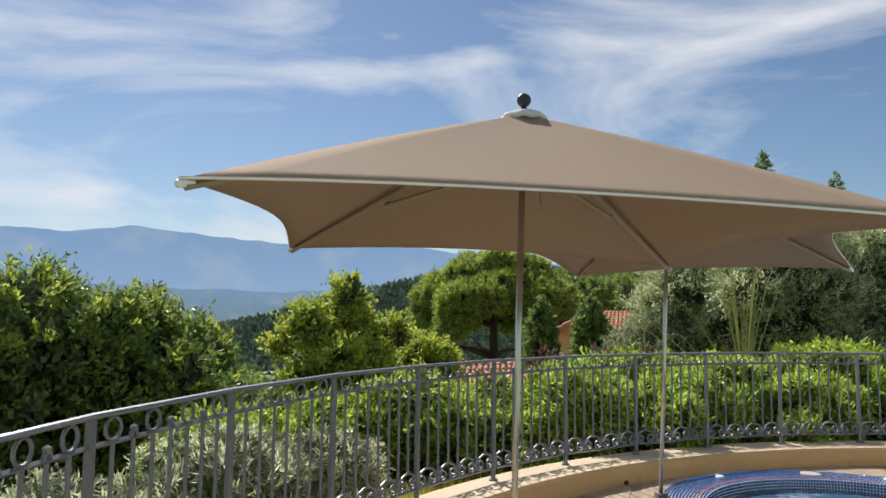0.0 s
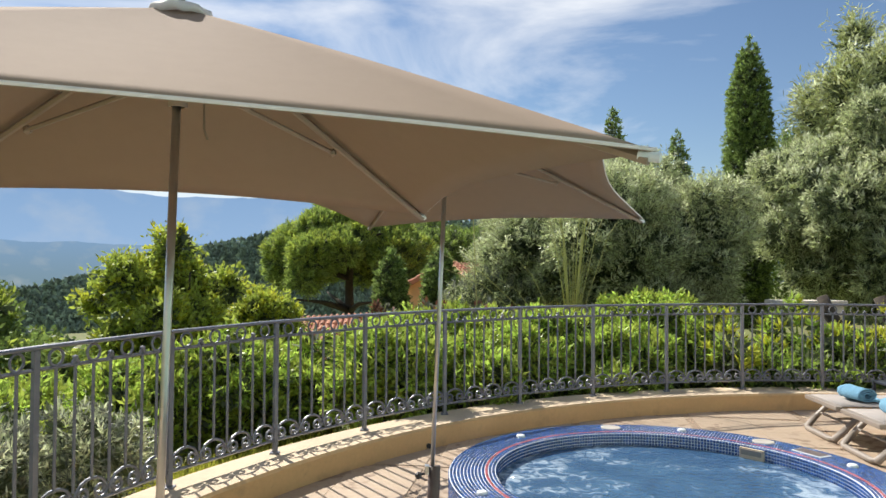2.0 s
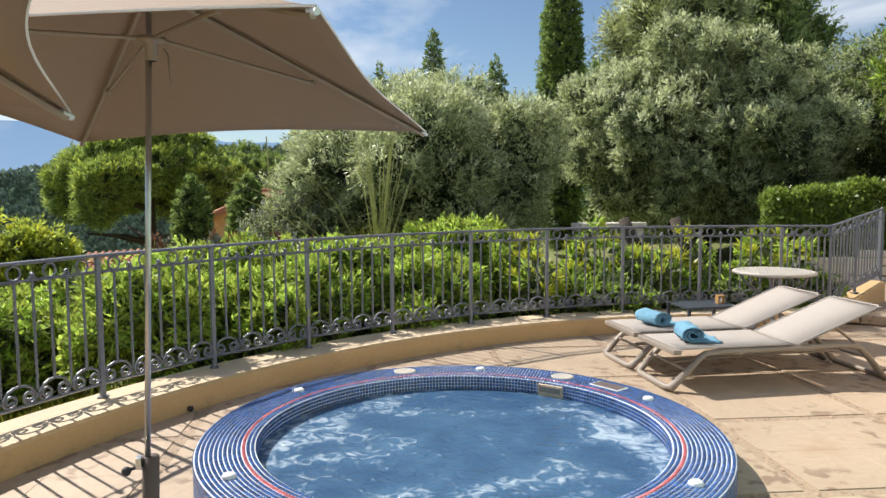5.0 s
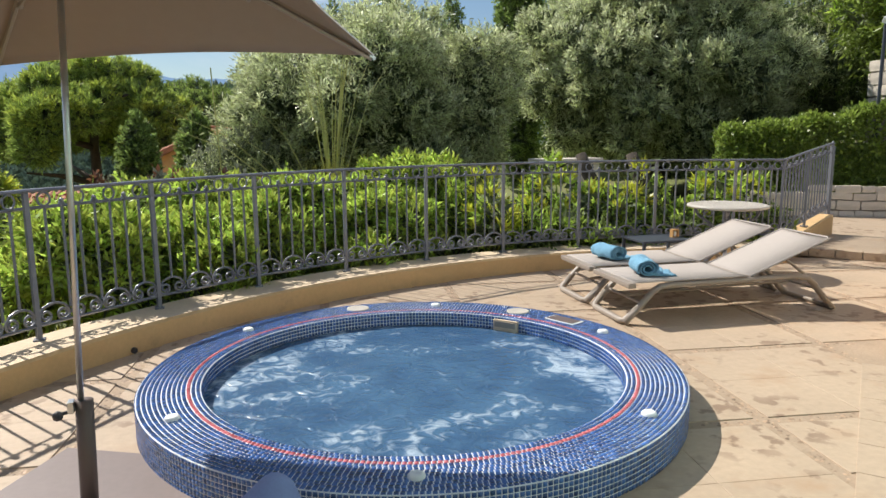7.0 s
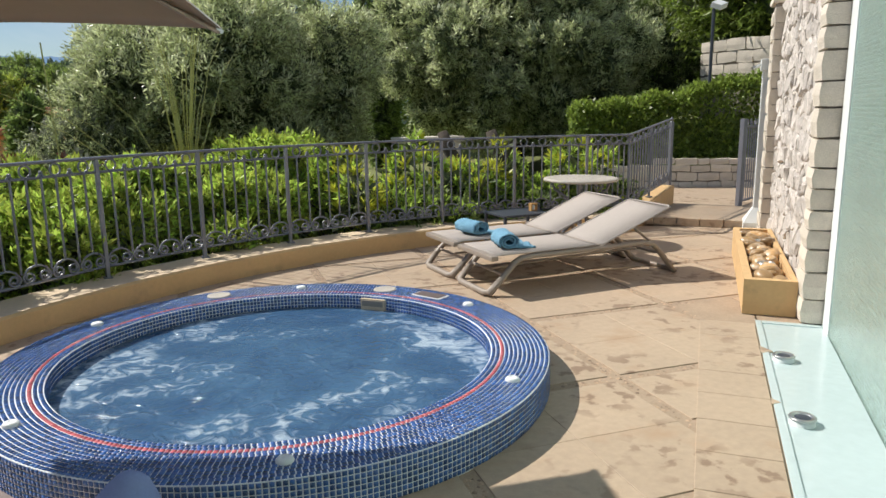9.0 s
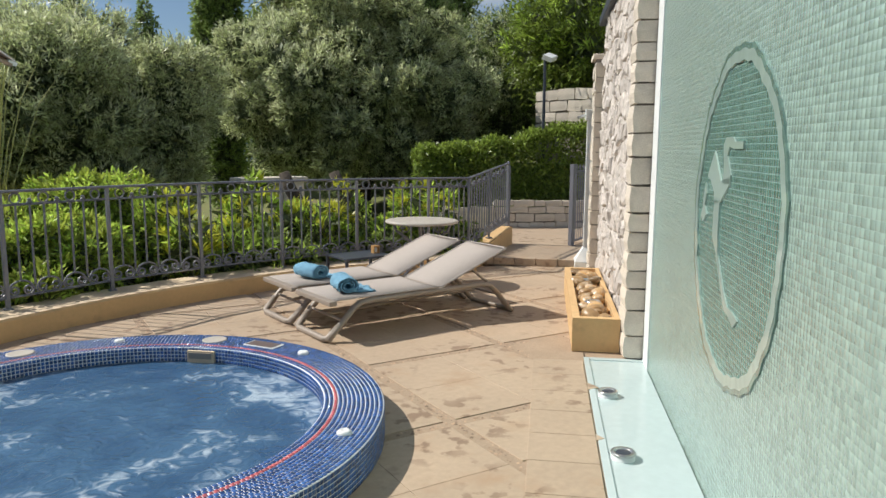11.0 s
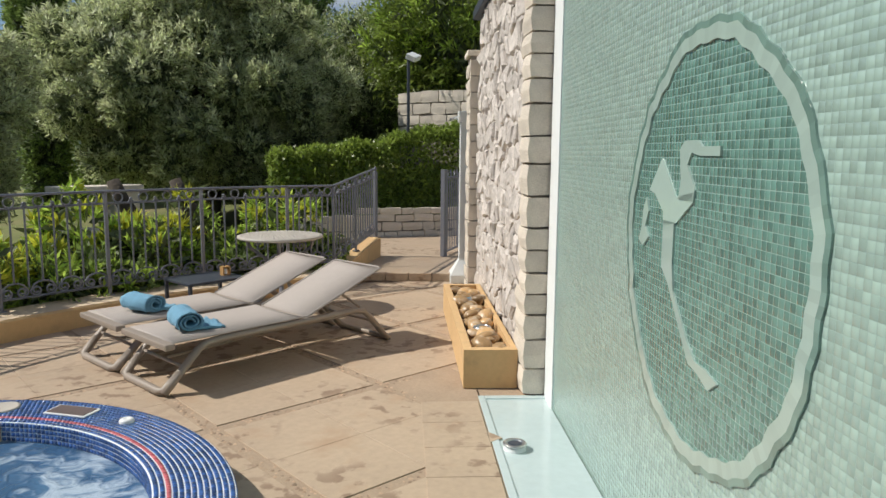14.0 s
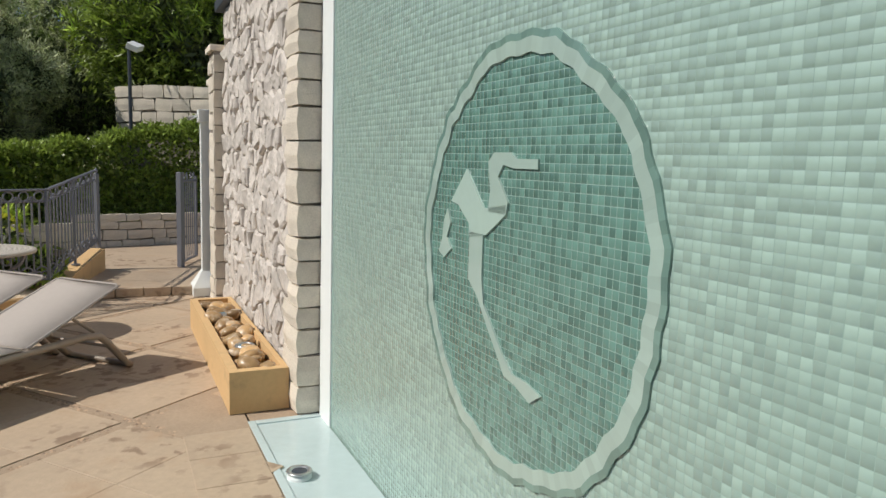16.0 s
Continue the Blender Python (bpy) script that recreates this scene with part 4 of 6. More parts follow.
bm = bmesh.new()          # the medallion's paler bedding shows between its tiles
bm.faces.new([bm.verts.new(WM @ Vector((x, -0.0059, z))) for x, z in (medallion_edge(2 * math.pi * i / 90, 0.665) for i in range(90))])
part("medallion_bed", bm, M_medbed, wall_w, "pale joints of the medallion")
for r0, r1, count, mat, nm in ((0.634, 0.680, 136, M_paletile, "band_stone"), (0.680, 0.702, 136, M_linetile, "line_stone")):
    for i in range(count):
        a0, a1 = 2 * math.pi * i / count, 2 * math.pi * (i + 1) / count
        c4 = [medallion_edge(a, r) for a, r in ((a0, r0), (a0, r1), (a1, r1), (a1, r0))]
        bm = bmesh.new()
        lo = [bm.verts.new(WM @ Vector((x, -0.006, z))) for x, z in c4]
        hi = [bm.verts.new(WM @ Vector((x, 0.0014, z))) for x, z in c4]
        bm.faces.new(hi)
        for k in range(4):
            bm.faces.new((lo[k], lo[(k + 1) % 4], hi[(k + 1) % 4], hi[k]))
        bmesh.ops.recalc_face_normals(bm, faces=bm.faces)
        part(nm, bm, mat, wall_w)
for poly in BIRD:          # the bird is cut from whole pieces
    bm = bmesh.new()
    lo = [bm.verts.new(WM @ Vector((x, -0.006, z))) for x, z in poly]
    hi = [bm.verts.new(WM @ Vector((x, 0.0014, z))) for x, z in poly]
    bm.faces.new(hi)
    for k in range(len(poly)):
        bm.faces.new((lo[k], lo[(k + 1) % len(poly)], hi[(k + 1) % len(poly)], hi[k]))
    bm.normal_update()
    bmesh.ops.triangulate(bm, faces=[f for f in bm.faces if len(f.verts) > 4], ngon_method="EAR_CLIP")
    bmesh.ops.recalc_face_normals(bm, faces=bm.faces)
    part("figure_stone", bm, M_paletile, wall_w, "pale stone piece of the bird")
TILE_SPOTS = [(float(a), float(b), int(c)) for a, b, c in zip(s_[near], z_[near], kind[near])]

# basin along the foot of the water wall
bm = bmesh.new()
box(bm, (-6.0, 0.0, -0.20), (2.36, 0.40, -0.010), 0.0, WM)
basin = tagged(part("water_basin", bm, M_basin, None), "shallow white water channel along the mosaic wall", "basin", kind="structure")
bm = bmesh.new()
box(bm, (-6.0, 0.40, -0.2), (2.42, 0.445, -0.001), 0.006, WM)
box(bm, (2.36, 0.0, -0.2), (2.42, 0.40, -0.001), 0.006, WM)
part("basin_lip", bm, M_basin, basin, "white painted lip")
for s in (1.57, 0.62, -0.35):
    e = thing("basin_spotlight", WM @ Matrix.Translation((s, 0.33, -0.010)), "round steel underwater spotlight on a white stub", "spotlight", "basin spotlights")
    bm = bmesh.new()
    lathe(bm, [(0.062, 0.0), (0.060, 0.03), (0.05, 0.032)], 28)
    part("stub", bm, M_whitepaint, e, "", True)
    bm = bmesh.new()
    lathe(bm, [(0.064, 0.030), (0.066, 0.036), (0.061, 0.041), (0.044, 0.039), (0.042, 0.034), (0.0005, 0.034)], 28)
    part("steel_ring", bm, M_steel, e, "", True)
    bm = bmesh.new()
    lathe(bm, [(0.040, 0.0345), (0.028, 0.038), (0.0005, 0.039)], 20)
    part("lens", bm, M_slate, e, "dark glass lens", True)

# ---- planter ----
e = thing("stone_planter", WM @ Matrix.Translation((2.56, 0.0, 0)), "ochre rendered trough filled with river stones", "planter")
bm = bmesh.new()
PL, PH = 2.45, 0.27
for lo, hi in (((0, 0.16, 0), (PL, 0.53, 0.14)), ((0, 0.47, 0.14), (PL, 0.53, PH)), ((0, 0.16, 0.14), (PL, 0.20, PH)), ((0, 0.20, 0.14), (0.07, 0.47, PH)), ((PL - 0.07, 0.20, 0.14), (PL, 0.47, PH))):
    box(bm, lo, hi, 0.0)
bmesh.ops.remove_doubles(bm, verts=bm.verts, dist=0.0005)
part("trough", bm, M_render, e)
river = []
rs = random.Random(4)
for k in range(5):
    bm = bmesh.new()
    bmesh.ops.create_icosphere(bm, subdivisions=2, radius=1)
    for vv in bm.verts:
        vv.co *= 1 + 0.22 * noise.noise(vv.co * 1.3 + Vector((k * 7, 0, 0)))
    me = finish(bm, "river_stone")
    me.materials.append(M_river)
    me.polygons.foreach_set("use_smooth", [True] * len(me.polygons))
    river.append(me)
for i in range(78):
    x = 0.12 + (PL - 0.24) * (i / 78) + rs.uniform(-0.03, 0.03)
    y = rs.uniform(0.25, 0.42)
    r = rs.uniform(0.045, 0.075)
    o = new("river_stone", rs.choice(river))
    o.parent = e
    o.matrix_basis = Matrix.Translation((x, y, 0.20 + (0.05 if i % 3 == 0 else 0))) @ Euler((rs.uniform(0, 0.5), rs.uniform(0, 0.5), rs.uniform(0, 6))).to_matrix().to_4x4() @ Matrix.Diagonal((r * 1.25, r, r * 0.72, 1))
for x in (0.62, 1.75):
    e2 = thing("planter_spotlight", WM @ Matrix.Translation((2.56 + x, 0.335, 0.2)), "round blue-glass spotlight among river stones", "spotlight", "planter spotlights")
    bm = bmesh.new()
    lathe(bm, [(0.07, 0.0), (0.07, 0.075), (0.062, 0.082), (0.05, 0.08), (0.048, 0.07)], 28)
    part("housing", bm, M_steel, e2, "", True)
    bm = bmesh.new()
    lathe(bm, [(0.049, 0.07), (0.03, 0.076), (0.0005, 0.077)], 20)
    part("blue_lens", bm, M_blueglass, e2, "pale blue glass lens", True)

# ---- white shower column ----
e = thing("shower_column", Matrix.Translation((9.20, 6.34, 0.0)), "slim white square shower column with flared foot", "shower column")
Rz = Matrix.Rotation(WA, 4, "Z")
bm = bmesh.new()
box(bm, (-0.06, -0.06, 0.24), (0.06, 0.06, 1.98), 0.006, Rz)
part("shaft", bm, M_whitepaint, e)
bm = bmesh.new()
rot = Rz
lo = [bm.verts.new(rot @ Vector((x, y, 0.10))) for x, y in ((-0.17, -0.17), (0.17, -0.17), (0.17, 0.17), (-0.17, 0.17))]
hi = [bm.verts.new(rot @ Vector((x, y, 0.28))) for x, y in ((-0.064, -0.064), (0.064, -0.064), (0.064, 0.064), (-0.064, 0.064))]
for i in range(4):
    bm.faces.new((lo[i], lo[(i + 1) % 4], hi[(i + 1) % 4], hi[i]))
bm.faces.new(lo[::-1])
bm.faces.new(hi)
part("flared_foot", bm, M_whitepaint, e)
bm = bmesh.new()
box(bm, (-0.17, -0.17, 0.0), (0.17, 0.17, 0.10), 0.004, Rz)
part("plinth", bm, M_whitepaint, e)
bm = bmesh.new()
box(bm, (-0.085, -0.085, 1.96), (0.085, 0.085, 2.10), 0.008, Rz)
part("head", bm, M_whitepaint, e)
bm = bmesh.new()
rod(bm, (-0.06, 0.06, 2.03), (-0.17, 0.10, 1.99), 0.018)
part("nozzle", bm, M_steel, e)

# ---- draped towel in the foreground ----
e = thing("towel_stool", Matrix.Translation((1.27, 2.84, 0)), "low stool under a draped lavender-blue towel", "stool")
for x in (-0.15, 0.15):
    for y in (-0.12, 0.12):
        bm = bmesh.new()
        rod(bm, (x, y, 0), (x * 0.9, y * 0.9, 0.34), 0.014, seg=8)
        part("leg", bm, M_frame, e)
bm = bmesh.new()
box(bm, (-0.18, -0.15, 0.33), (0.18, 0.15, 0.355), 0.01)
part("seat", bm, M_frame, e)
bm = bmesh.new()
n = 22
gr = []
for i in range(n + 1):
    row = []
    for j in range(n + 1):
        x, y = -0.25 + 0.5 * i / n, -0.23 + 0.46 * j / n
        ed = max(abs(x) / 0.19, abs(y) / 0.16)
        z = 0.375 + 0.15 * math.exp(-((x - 0.12) ** 2 + (y - 0.05) ** 2) / 0.012) + 0.02 * noise.noise(Vector((x * 7, y * 7, 1)))
        if ed > 1:
            z -= min(0.2, (ed - 1) * 0.45)
        row.append(bm.verts.new((x, y, z)))
    gr.append(row)
for i in range(n):
    for j in range(n):
        bm.faces.new((gr[i][j], gr[i + 1][j], gr[i + 1][j + 1], gr[i][j + 1]))
d = part("drape", bm, M_towel2, e, "lavender-blue draped towel", True)
d.modifiers.new("thickness", "SOLIDIFY").thickness = 0.012

# ---- rubble wall ----
WT = 3.0
bm = bmesh.new()
box(bm, (2.45, -0.4, -0.2), (5.62, 0.115, WT - 0.02), 0.0, WM)
wall_s = tagged(part("wall_rubble", bm, M_joint, None), "pale rubble limestone wall with dressed corner stones", "wall", kind="structure")
bm = bmesh.new()
box(bm, (2.3, -0.5, WT), (5.7, 0.20, WT + 0.10), 0.01, WM)
tagged(part("wall_cap", bm, M_slate, None), "dark grey metal wall coping", "wall", kind="structure")
bm = bmesh.new()
box(bm, (5.62, -0.4, -0.2), (5.98, 0.22, 2.62), 0.0, WM)
box(bm, (5.98, -0.4, -0.2), (6.45, 0.16, 2.35), 0.0, WM)
pil = tagged(part("wall_pilaster", bm, M_joint, None), "stepped pale stone pilasters ending the wall", "wall", kind="structure")
for s0, s1, d, top in ((5.6, 6.0, 0.24, 2.62), (5.97, 6.47, 0.18, 2.35)):
    bm = bmesh.new()
    box(bm, (s0, -0.42, top), (s1, d + 0.02, top + 0.06), 0.01, WM)
    part("coping_slab", bm, M_quoin, pil)
# plain walls that close the place behind the walker
bm = bmesh.new()
box(bm, (-6, -7.2, -0.2), (7.0, -6.9, 4.0))
tagged(part("wall_house", bm, M_houseplain, None), "plain rendered house wall behind the terrace", "wall", kind="structure")


# ---- ground and distance ----
def ground_z(x, y):
    """Garden level outside the terrace: it falls away ahead and to the left, and climbs to the right."""
    d = math.hypot(x - FC.x, y - FC.y) - 6.9
    az = math.degrees(math.atan2(x - 1.0, y - 0.5))
    fall = max(0.0, min(1.0, (14 - az) / 22))
    z = -0.35 - 0.02 * max(d, 0)
    z -= fall * (0.22 * min(max(d, 0), 60) + 0.06 * max(d - 60, 0)) * 0.75
    if az > 22 and d > 4:
        z += min(1, (az - 22) / 15) * min(d - 4, 40) * 0.10
    return max(z, -60)


bm = bmesh.new()
rad_steps = [0.3, 6.5, 7.2, 8, 9, 10.5, 12, 14, 17, 20, 25, 32, 45, 70, 120, 250, 600, 1500, 4500]
NA = 120
gv = []
for r in rad_steps:
    row = []
    for j in range(NA):
        a = 2 * math.pi * j / NA
        x, y = FC.x + r * math.cos(a), FC.y + r * math.sin(a)
        z = -1.3 if r < 6.9 else ground_z(x, y) + (0.15 * noise.noise(Vector((x * 0.3, y * 0.3, 0))) if r < 200 else 0)
        row.append(bm.verts.new((x, y, z)))
    gv.append(row)
for a, b in zip(gv, gv[1:]):
    for j in range(NA):
        bm.faces.new((a[j], b[j], b[(j + 1) % NA], a[(j + 1) % NA]))
tagged(part("ground", bm, M_earth, None, "", True), "sloping green garden ground falling to a valley", "ground", kind="structure")


def polar(az, dist, z=0.0, eye=(0.8, 0.2)):
    return Vector((eye[0] + dist * math.sin(radians(az)), eye[1] + dist * math.cos(radians(az)), z))


def ridge(name, dist, az0, az1, profile, base, mat, label, rough, seed):
    """A range of hills far off: its skyline height, in degrees of elevation, over the bearing."""
    bm = bmesh.new()
    n = 220
    rows = []
    for i in range(n + 1):
        az = az0 + (az1 - az0) * i / n
        el = np.interp(az, [p[0] for p in profile], [p[1] for p in profile])
        el += rough * (noise.fractal(Vector((az * 0.22, seed, 0)), 0.9, 2.1, 5))
        col = []
        for k in range(5):
            f = k / 4
            dd = dist * (0.8 + 0.2 * f)
            top = 1.6 + dist * math.tan(radians(el))
            col.append(bm.verts.new(polar(az, dd, base + (top - base) * f)))
        rows.append(col)
    for a, b in zip(rows, rows[1:]):
        for k in range(4):
            bm.faces.new((a[k], b[k], b[k + 1], a[k + 1]))
    return tagged(part(name, bm, mat, None, "", True), label, "backdrop", kind="structure")


# bluish glow colours carry the haze of each distance
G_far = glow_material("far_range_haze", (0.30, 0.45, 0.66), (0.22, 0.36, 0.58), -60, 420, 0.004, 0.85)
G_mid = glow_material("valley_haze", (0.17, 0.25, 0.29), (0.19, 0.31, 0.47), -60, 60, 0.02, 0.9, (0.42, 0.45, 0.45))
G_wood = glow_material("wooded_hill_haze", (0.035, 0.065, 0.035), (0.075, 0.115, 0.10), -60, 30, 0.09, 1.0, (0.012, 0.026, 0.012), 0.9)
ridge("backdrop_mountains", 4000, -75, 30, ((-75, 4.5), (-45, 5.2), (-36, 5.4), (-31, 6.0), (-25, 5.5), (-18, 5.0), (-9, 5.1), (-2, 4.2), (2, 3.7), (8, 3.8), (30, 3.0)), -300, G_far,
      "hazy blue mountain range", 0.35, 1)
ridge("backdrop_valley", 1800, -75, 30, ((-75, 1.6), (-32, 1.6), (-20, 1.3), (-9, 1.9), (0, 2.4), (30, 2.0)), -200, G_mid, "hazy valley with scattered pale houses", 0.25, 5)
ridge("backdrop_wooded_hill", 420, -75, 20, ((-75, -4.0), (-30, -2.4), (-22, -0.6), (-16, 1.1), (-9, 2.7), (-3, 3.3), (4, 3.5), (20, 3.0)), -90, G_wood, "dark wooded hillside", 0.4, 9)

# trees that cover the far hillside
RNG = np.random.default_rng(11)
n = 70000
haz = RNG.uniform(-50, 16, n)
hel = np.interp(haz, (-75, -30, -22, -16, -9, -3, 4, 20), (-4.0, -2.4, -0.6, 1.1, 2.7, 3.3, 3.5, 3.0))
fr = RNG.random(n) ** 0.7
hd = 400 * (0.72 + 0.27 * fr)
hz = -92 + (1.6 + 405 * np.tan(np.radians(hel)) + 92) * fr
pos = np.stack([0.8 + hd * np.sin(np.radians(haz)), 0.2 + hd * np.cos(np.radians(haz)), hz], 1)
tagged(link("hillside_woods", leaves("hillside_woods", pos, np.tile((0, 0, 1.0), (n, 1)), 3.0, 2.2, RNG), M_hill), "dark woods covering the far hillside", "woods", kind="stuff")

# ---- plants ----
RNG = np.random.default_rng(11)


def limbs(bm, base, top, r, n, spread, rnd, crook=0.15):
    base, top = Vector(base), Vector(top)
    pts = [base.lerp(top, i / 5) + Vector((rnd.uniform(-1, 1), rnd.uniform(-1, 1), 0)) * crook * (0 if i == 0 else 1) for i in range(6)]
    tube(bm, pts, lambda f: r * (1 - 0.6 * f), 8)
    for i in range(n):
        a = rnd.uniform(0, 6.28)
        s = pts[rnd.randint(2, 5)]
        e = s + Vector((math.cos(a) * spread[0], math.sin(a) * spread[1], spread[2] * rnd.uniform(0.5, 1.1)))
        m = s.lerp(e, 0.5) + Vector((rnd.uniform(-1, 1), rnd.uniform(-1, 1), 0.5)) * 0.1 * spread[0]
        tube(bm, [s, m, e], lambda f: r * 0.45 * (1 - 0.75 * f), 6)


def tree(name, pos, blobs, n, leaf, mats, label, category="tree", trunk_r=0.15, nl=7, group="", depth=0.4, droop=0.0, spread=0.9, tips=0.25, seed=0, per=22, twig=0.0):
    """Trunk with limbs, and a crown of many small leaves over a heap of clumps."""
    rng = np.random.default_rng(seed + 100)
    rnd = random.Random(seed)
    b = np.array(blobs)
    e = thing(name, Matrix.Translation(pos), label, category, group)
    top = b[:, :3].mean(0)
    ext = (b[:, :3] + b[:, 3:]).max(0) - top
    bm = bmesh.new()
    limbs(bm, (0, 0, -0.4), top * np.array((0.9, 0.9, 1.0)), trunk_r, nl, (ext[0] * 0.7, ext[1] * 0.7, ext[2] * 0.5), rnd)
    part("trunk", bm, M_bark, e, "", True)
    p, d = tufts(rng, n, blobs, depth, per, twig or leaf[0] * 3.6)
    link("crown", leaves("crown", p, d, leaf[0], leaf[1], rng, droop, spread), mats[0], e)["kind"] = "stuff"
    # inner fill: the crown's own shade is put into a darker leaf colour
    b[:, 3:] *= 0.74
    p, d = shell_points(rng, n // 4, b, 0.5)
    link("inner_leaves", leaves("inner_leaves", p, d, leaf[0] * 1.7, leaf[1] * 2.2, rng, droop, spread), M_inner, e, "inner leaves coloured darker to stand for crown shade")["kind"] = "stuff"
    if len(mats) > 1 and tips:
        p, d = tufts(rng, int(n * tips), [(x, y, z, a * 1.04, c * 1.04, h * 1.04) for x, y, z, a, c, h in blobs], 0.12, per, (twig or leaf[0] * 3.6) * 0.8, -0.2, 0.6)
        link("new_growth", leaves("new_growth", p, d + np.array((0, 0, 0.3)), leaf[0] * 1.1, leaf[1], rng, 0, spread * 0.8), mats[1], e)["kind"] = "stuff"
    return e


def place(az, dist, drop=0.0):
    p = polar(az, dist)
    return Vector((p.x, p.y, ground_z(p.x, p.y) - drop))


# two clipped olives, and others behind
p = place(16.2, 14.5)
h = 3.75 - p.z
tree("olive_tree", p, heap(RNG, (0, 0, h * 0.56), (2.85, 2.3, h * 0.46), 70, 0.26) + [(0, 0, h * 0.5, 2.0, 1.6, h * 0.32)], 120000, (0.105, 0.026), (M_olive, M_olive_lt),
     "broad grey-green olive tree behind the railing", trunk_r=0.2, seed=1, group="olive trees", per=26, twig=0.34, depth=0.25)
p = place(37.0, 19.0)
h = 5.6 - p.z
tree("olive_tree", p, heap(RNG, (0, 0, h * 0.53), (3.35, 2.7, h * 0.45), 170, 0.155) + [(0, 0, h * 0.52, 2.75, 2.2, h * 0.37)], 170000, (0.12, 0.03), (M_olive, M_olive_lt),
     "rounded clipped olive tree with dense crown", trunk_r=0.22, seed=2, group="olive trees", per=26, twig=0.34, depth=0.25)
p = place(47.0, 24.0)
h = 5.6 - p.z
tree("olive_tree", p, heap(RNG, (0, 0, h * 0.6), (2.3, 2.2, h * 0.42), 40, 0.34), 40000, (0.13, 0.03), (M_olive, M_dark), "shaded olive tree beside the hedge", trunk_r=0.2, seed=3, group="olive trees")
p = place(6.5, 13.5)
h = 1.55 - p.z
tree("olive_bush", p, heap(RNG, (0, 0, h * 0.55), (1.0, 1.0, h * 0.45), 24, 0.38), 20000, (0.075, 0.016), (M_olive, M_grey), "loose grey-green olive bush", "bush", trunk_r=0.06, seed=4)


def cypress(az, dist, top, r, seed, n=16000):
    p = place(az, dist)
    h = top - p.z
    rng = np.random.default_rng(seed)
    blobs = []
    for i in range(46):
        f = (i + 0.5) / 46
        w = r * min(1.0, 0.55 + 1.5 * f) * (1 - f ** 6) ** 0.6
        a = i * 2.4
        blobs.append((0.35 * w * math.cos(a), 0.35 * w * math.sin(a), h * (0.03 + 0.95 * f), w * 0.9, w * 0.9, h * 0.05 + 0.1))
    return tree("cypress_tree", p, blobs, n, (0.2 * max(0.6, r), 0.075 * max(0.6, r)), (M_cypress, M_dark), "tall slender dark green cypress", trunk_r=0.1, nl=0, group="cypresses", depth=0.3, spread=0.5, tips=0.2, seed=seed, per=14, twig=0.22)


cypress(26.3, 25, 8.9, 0.62, 21, 30000)
cypress(16.3, 36, 9.35, 0.56, 22)
cypress(21.2, 36, 8.0, 0.60, 23)
cypress(12.0, 40, 8.5, 0.5, 24, 9000)
cypress(-1.9, 21, 1.85, 0.42, 25)
cypress(2.2, 21, 1.92, 0.46, 26)
cypress(5.6, 30, 3.0, 0.4, 27, 8000)


def umbrella_pine(az, dist, top, rx, rz, seed, n, mats, label, trunk_show=3.0):
    p = place(az, dist)
    h = top - p.z
    rng = np.random.default_rng(seed)
    blobs = []
    for i in range(120):
        a, q = rng.uniform(0, 6.28), math.sqrt(rng.random())
        s = rng.uniform(0.13, 0.24) * rx
        blobs.append((q * rx * 0.85 * math.cos(a), q * rx * 0.85 * math.sin(a), h - rz * 0.22 - rz * 0.75 * q * q + rng.uniform(-0.35, 0.15) * rz, s, s, s * 0.7))
    e = tree("pine_tree", p, blobs, n, (0.21, 0.04), mats, label, trunk_r=0.32, nl=12, group="pines", depth=0.35, spread=0.8, tips=0.3, seed=seed, per=24, twig=0.34)
    return e


umbrella_pine(-4.9, 31, 4.25, 3.6, 2.6, 31, 110000, (M_pine, M_fresh), "wide umbrella pine with bright green crown")
umbrella_pine(1.8, 42, 4.2, 2.9, 2.0, 32, 26000, (M_pine, M_dark), "umbrella pine beyond the neighbouring house")
umbrella_pine(6.5, 46, 4.0, 3.0, 2.0, 33, 22000, (M_pine, M_dark), "umbrella pine beyond the neighbouring house")
p = place(34.5, 25)
h = 9.2 - p.z
tree("pine_tree", p, heap(RNG, (0, 0, h * 0.66), (2.1, 1.9, h * 0.33), 26, 0.30), 30000, (0.24, 0.05), (M_pinefar, M_olive_lt), "tall feathery grey-green pine", trunk_r=0.25, seed=35, group="pines")
p = place(40.5, 29)
h = 9.7 - p.z
tree("pine_tree", p, heap(RNG, (0, 0, h * 0.66), (2.4, 2.0, h * 0.34), 24, 0.30), 26000, (0.26, 0.06), (M_cypress, M_pinefar), "tall dark pine behind the olives", trunk_r=0.25, seed=36, group="pines")
p = place(30.0, 33)
h = 7.6 - p.z
tree("pine_tree", p, heap(RNG, (0, 0, h * 0.6), (2.2, 2.0, h * 0.38), 26, 0.4), 14000, (0.26, 0.06), (M_dark,), "dark pine between the cypress and the olives", trunk_r=0.2, seed=37, group="pines")
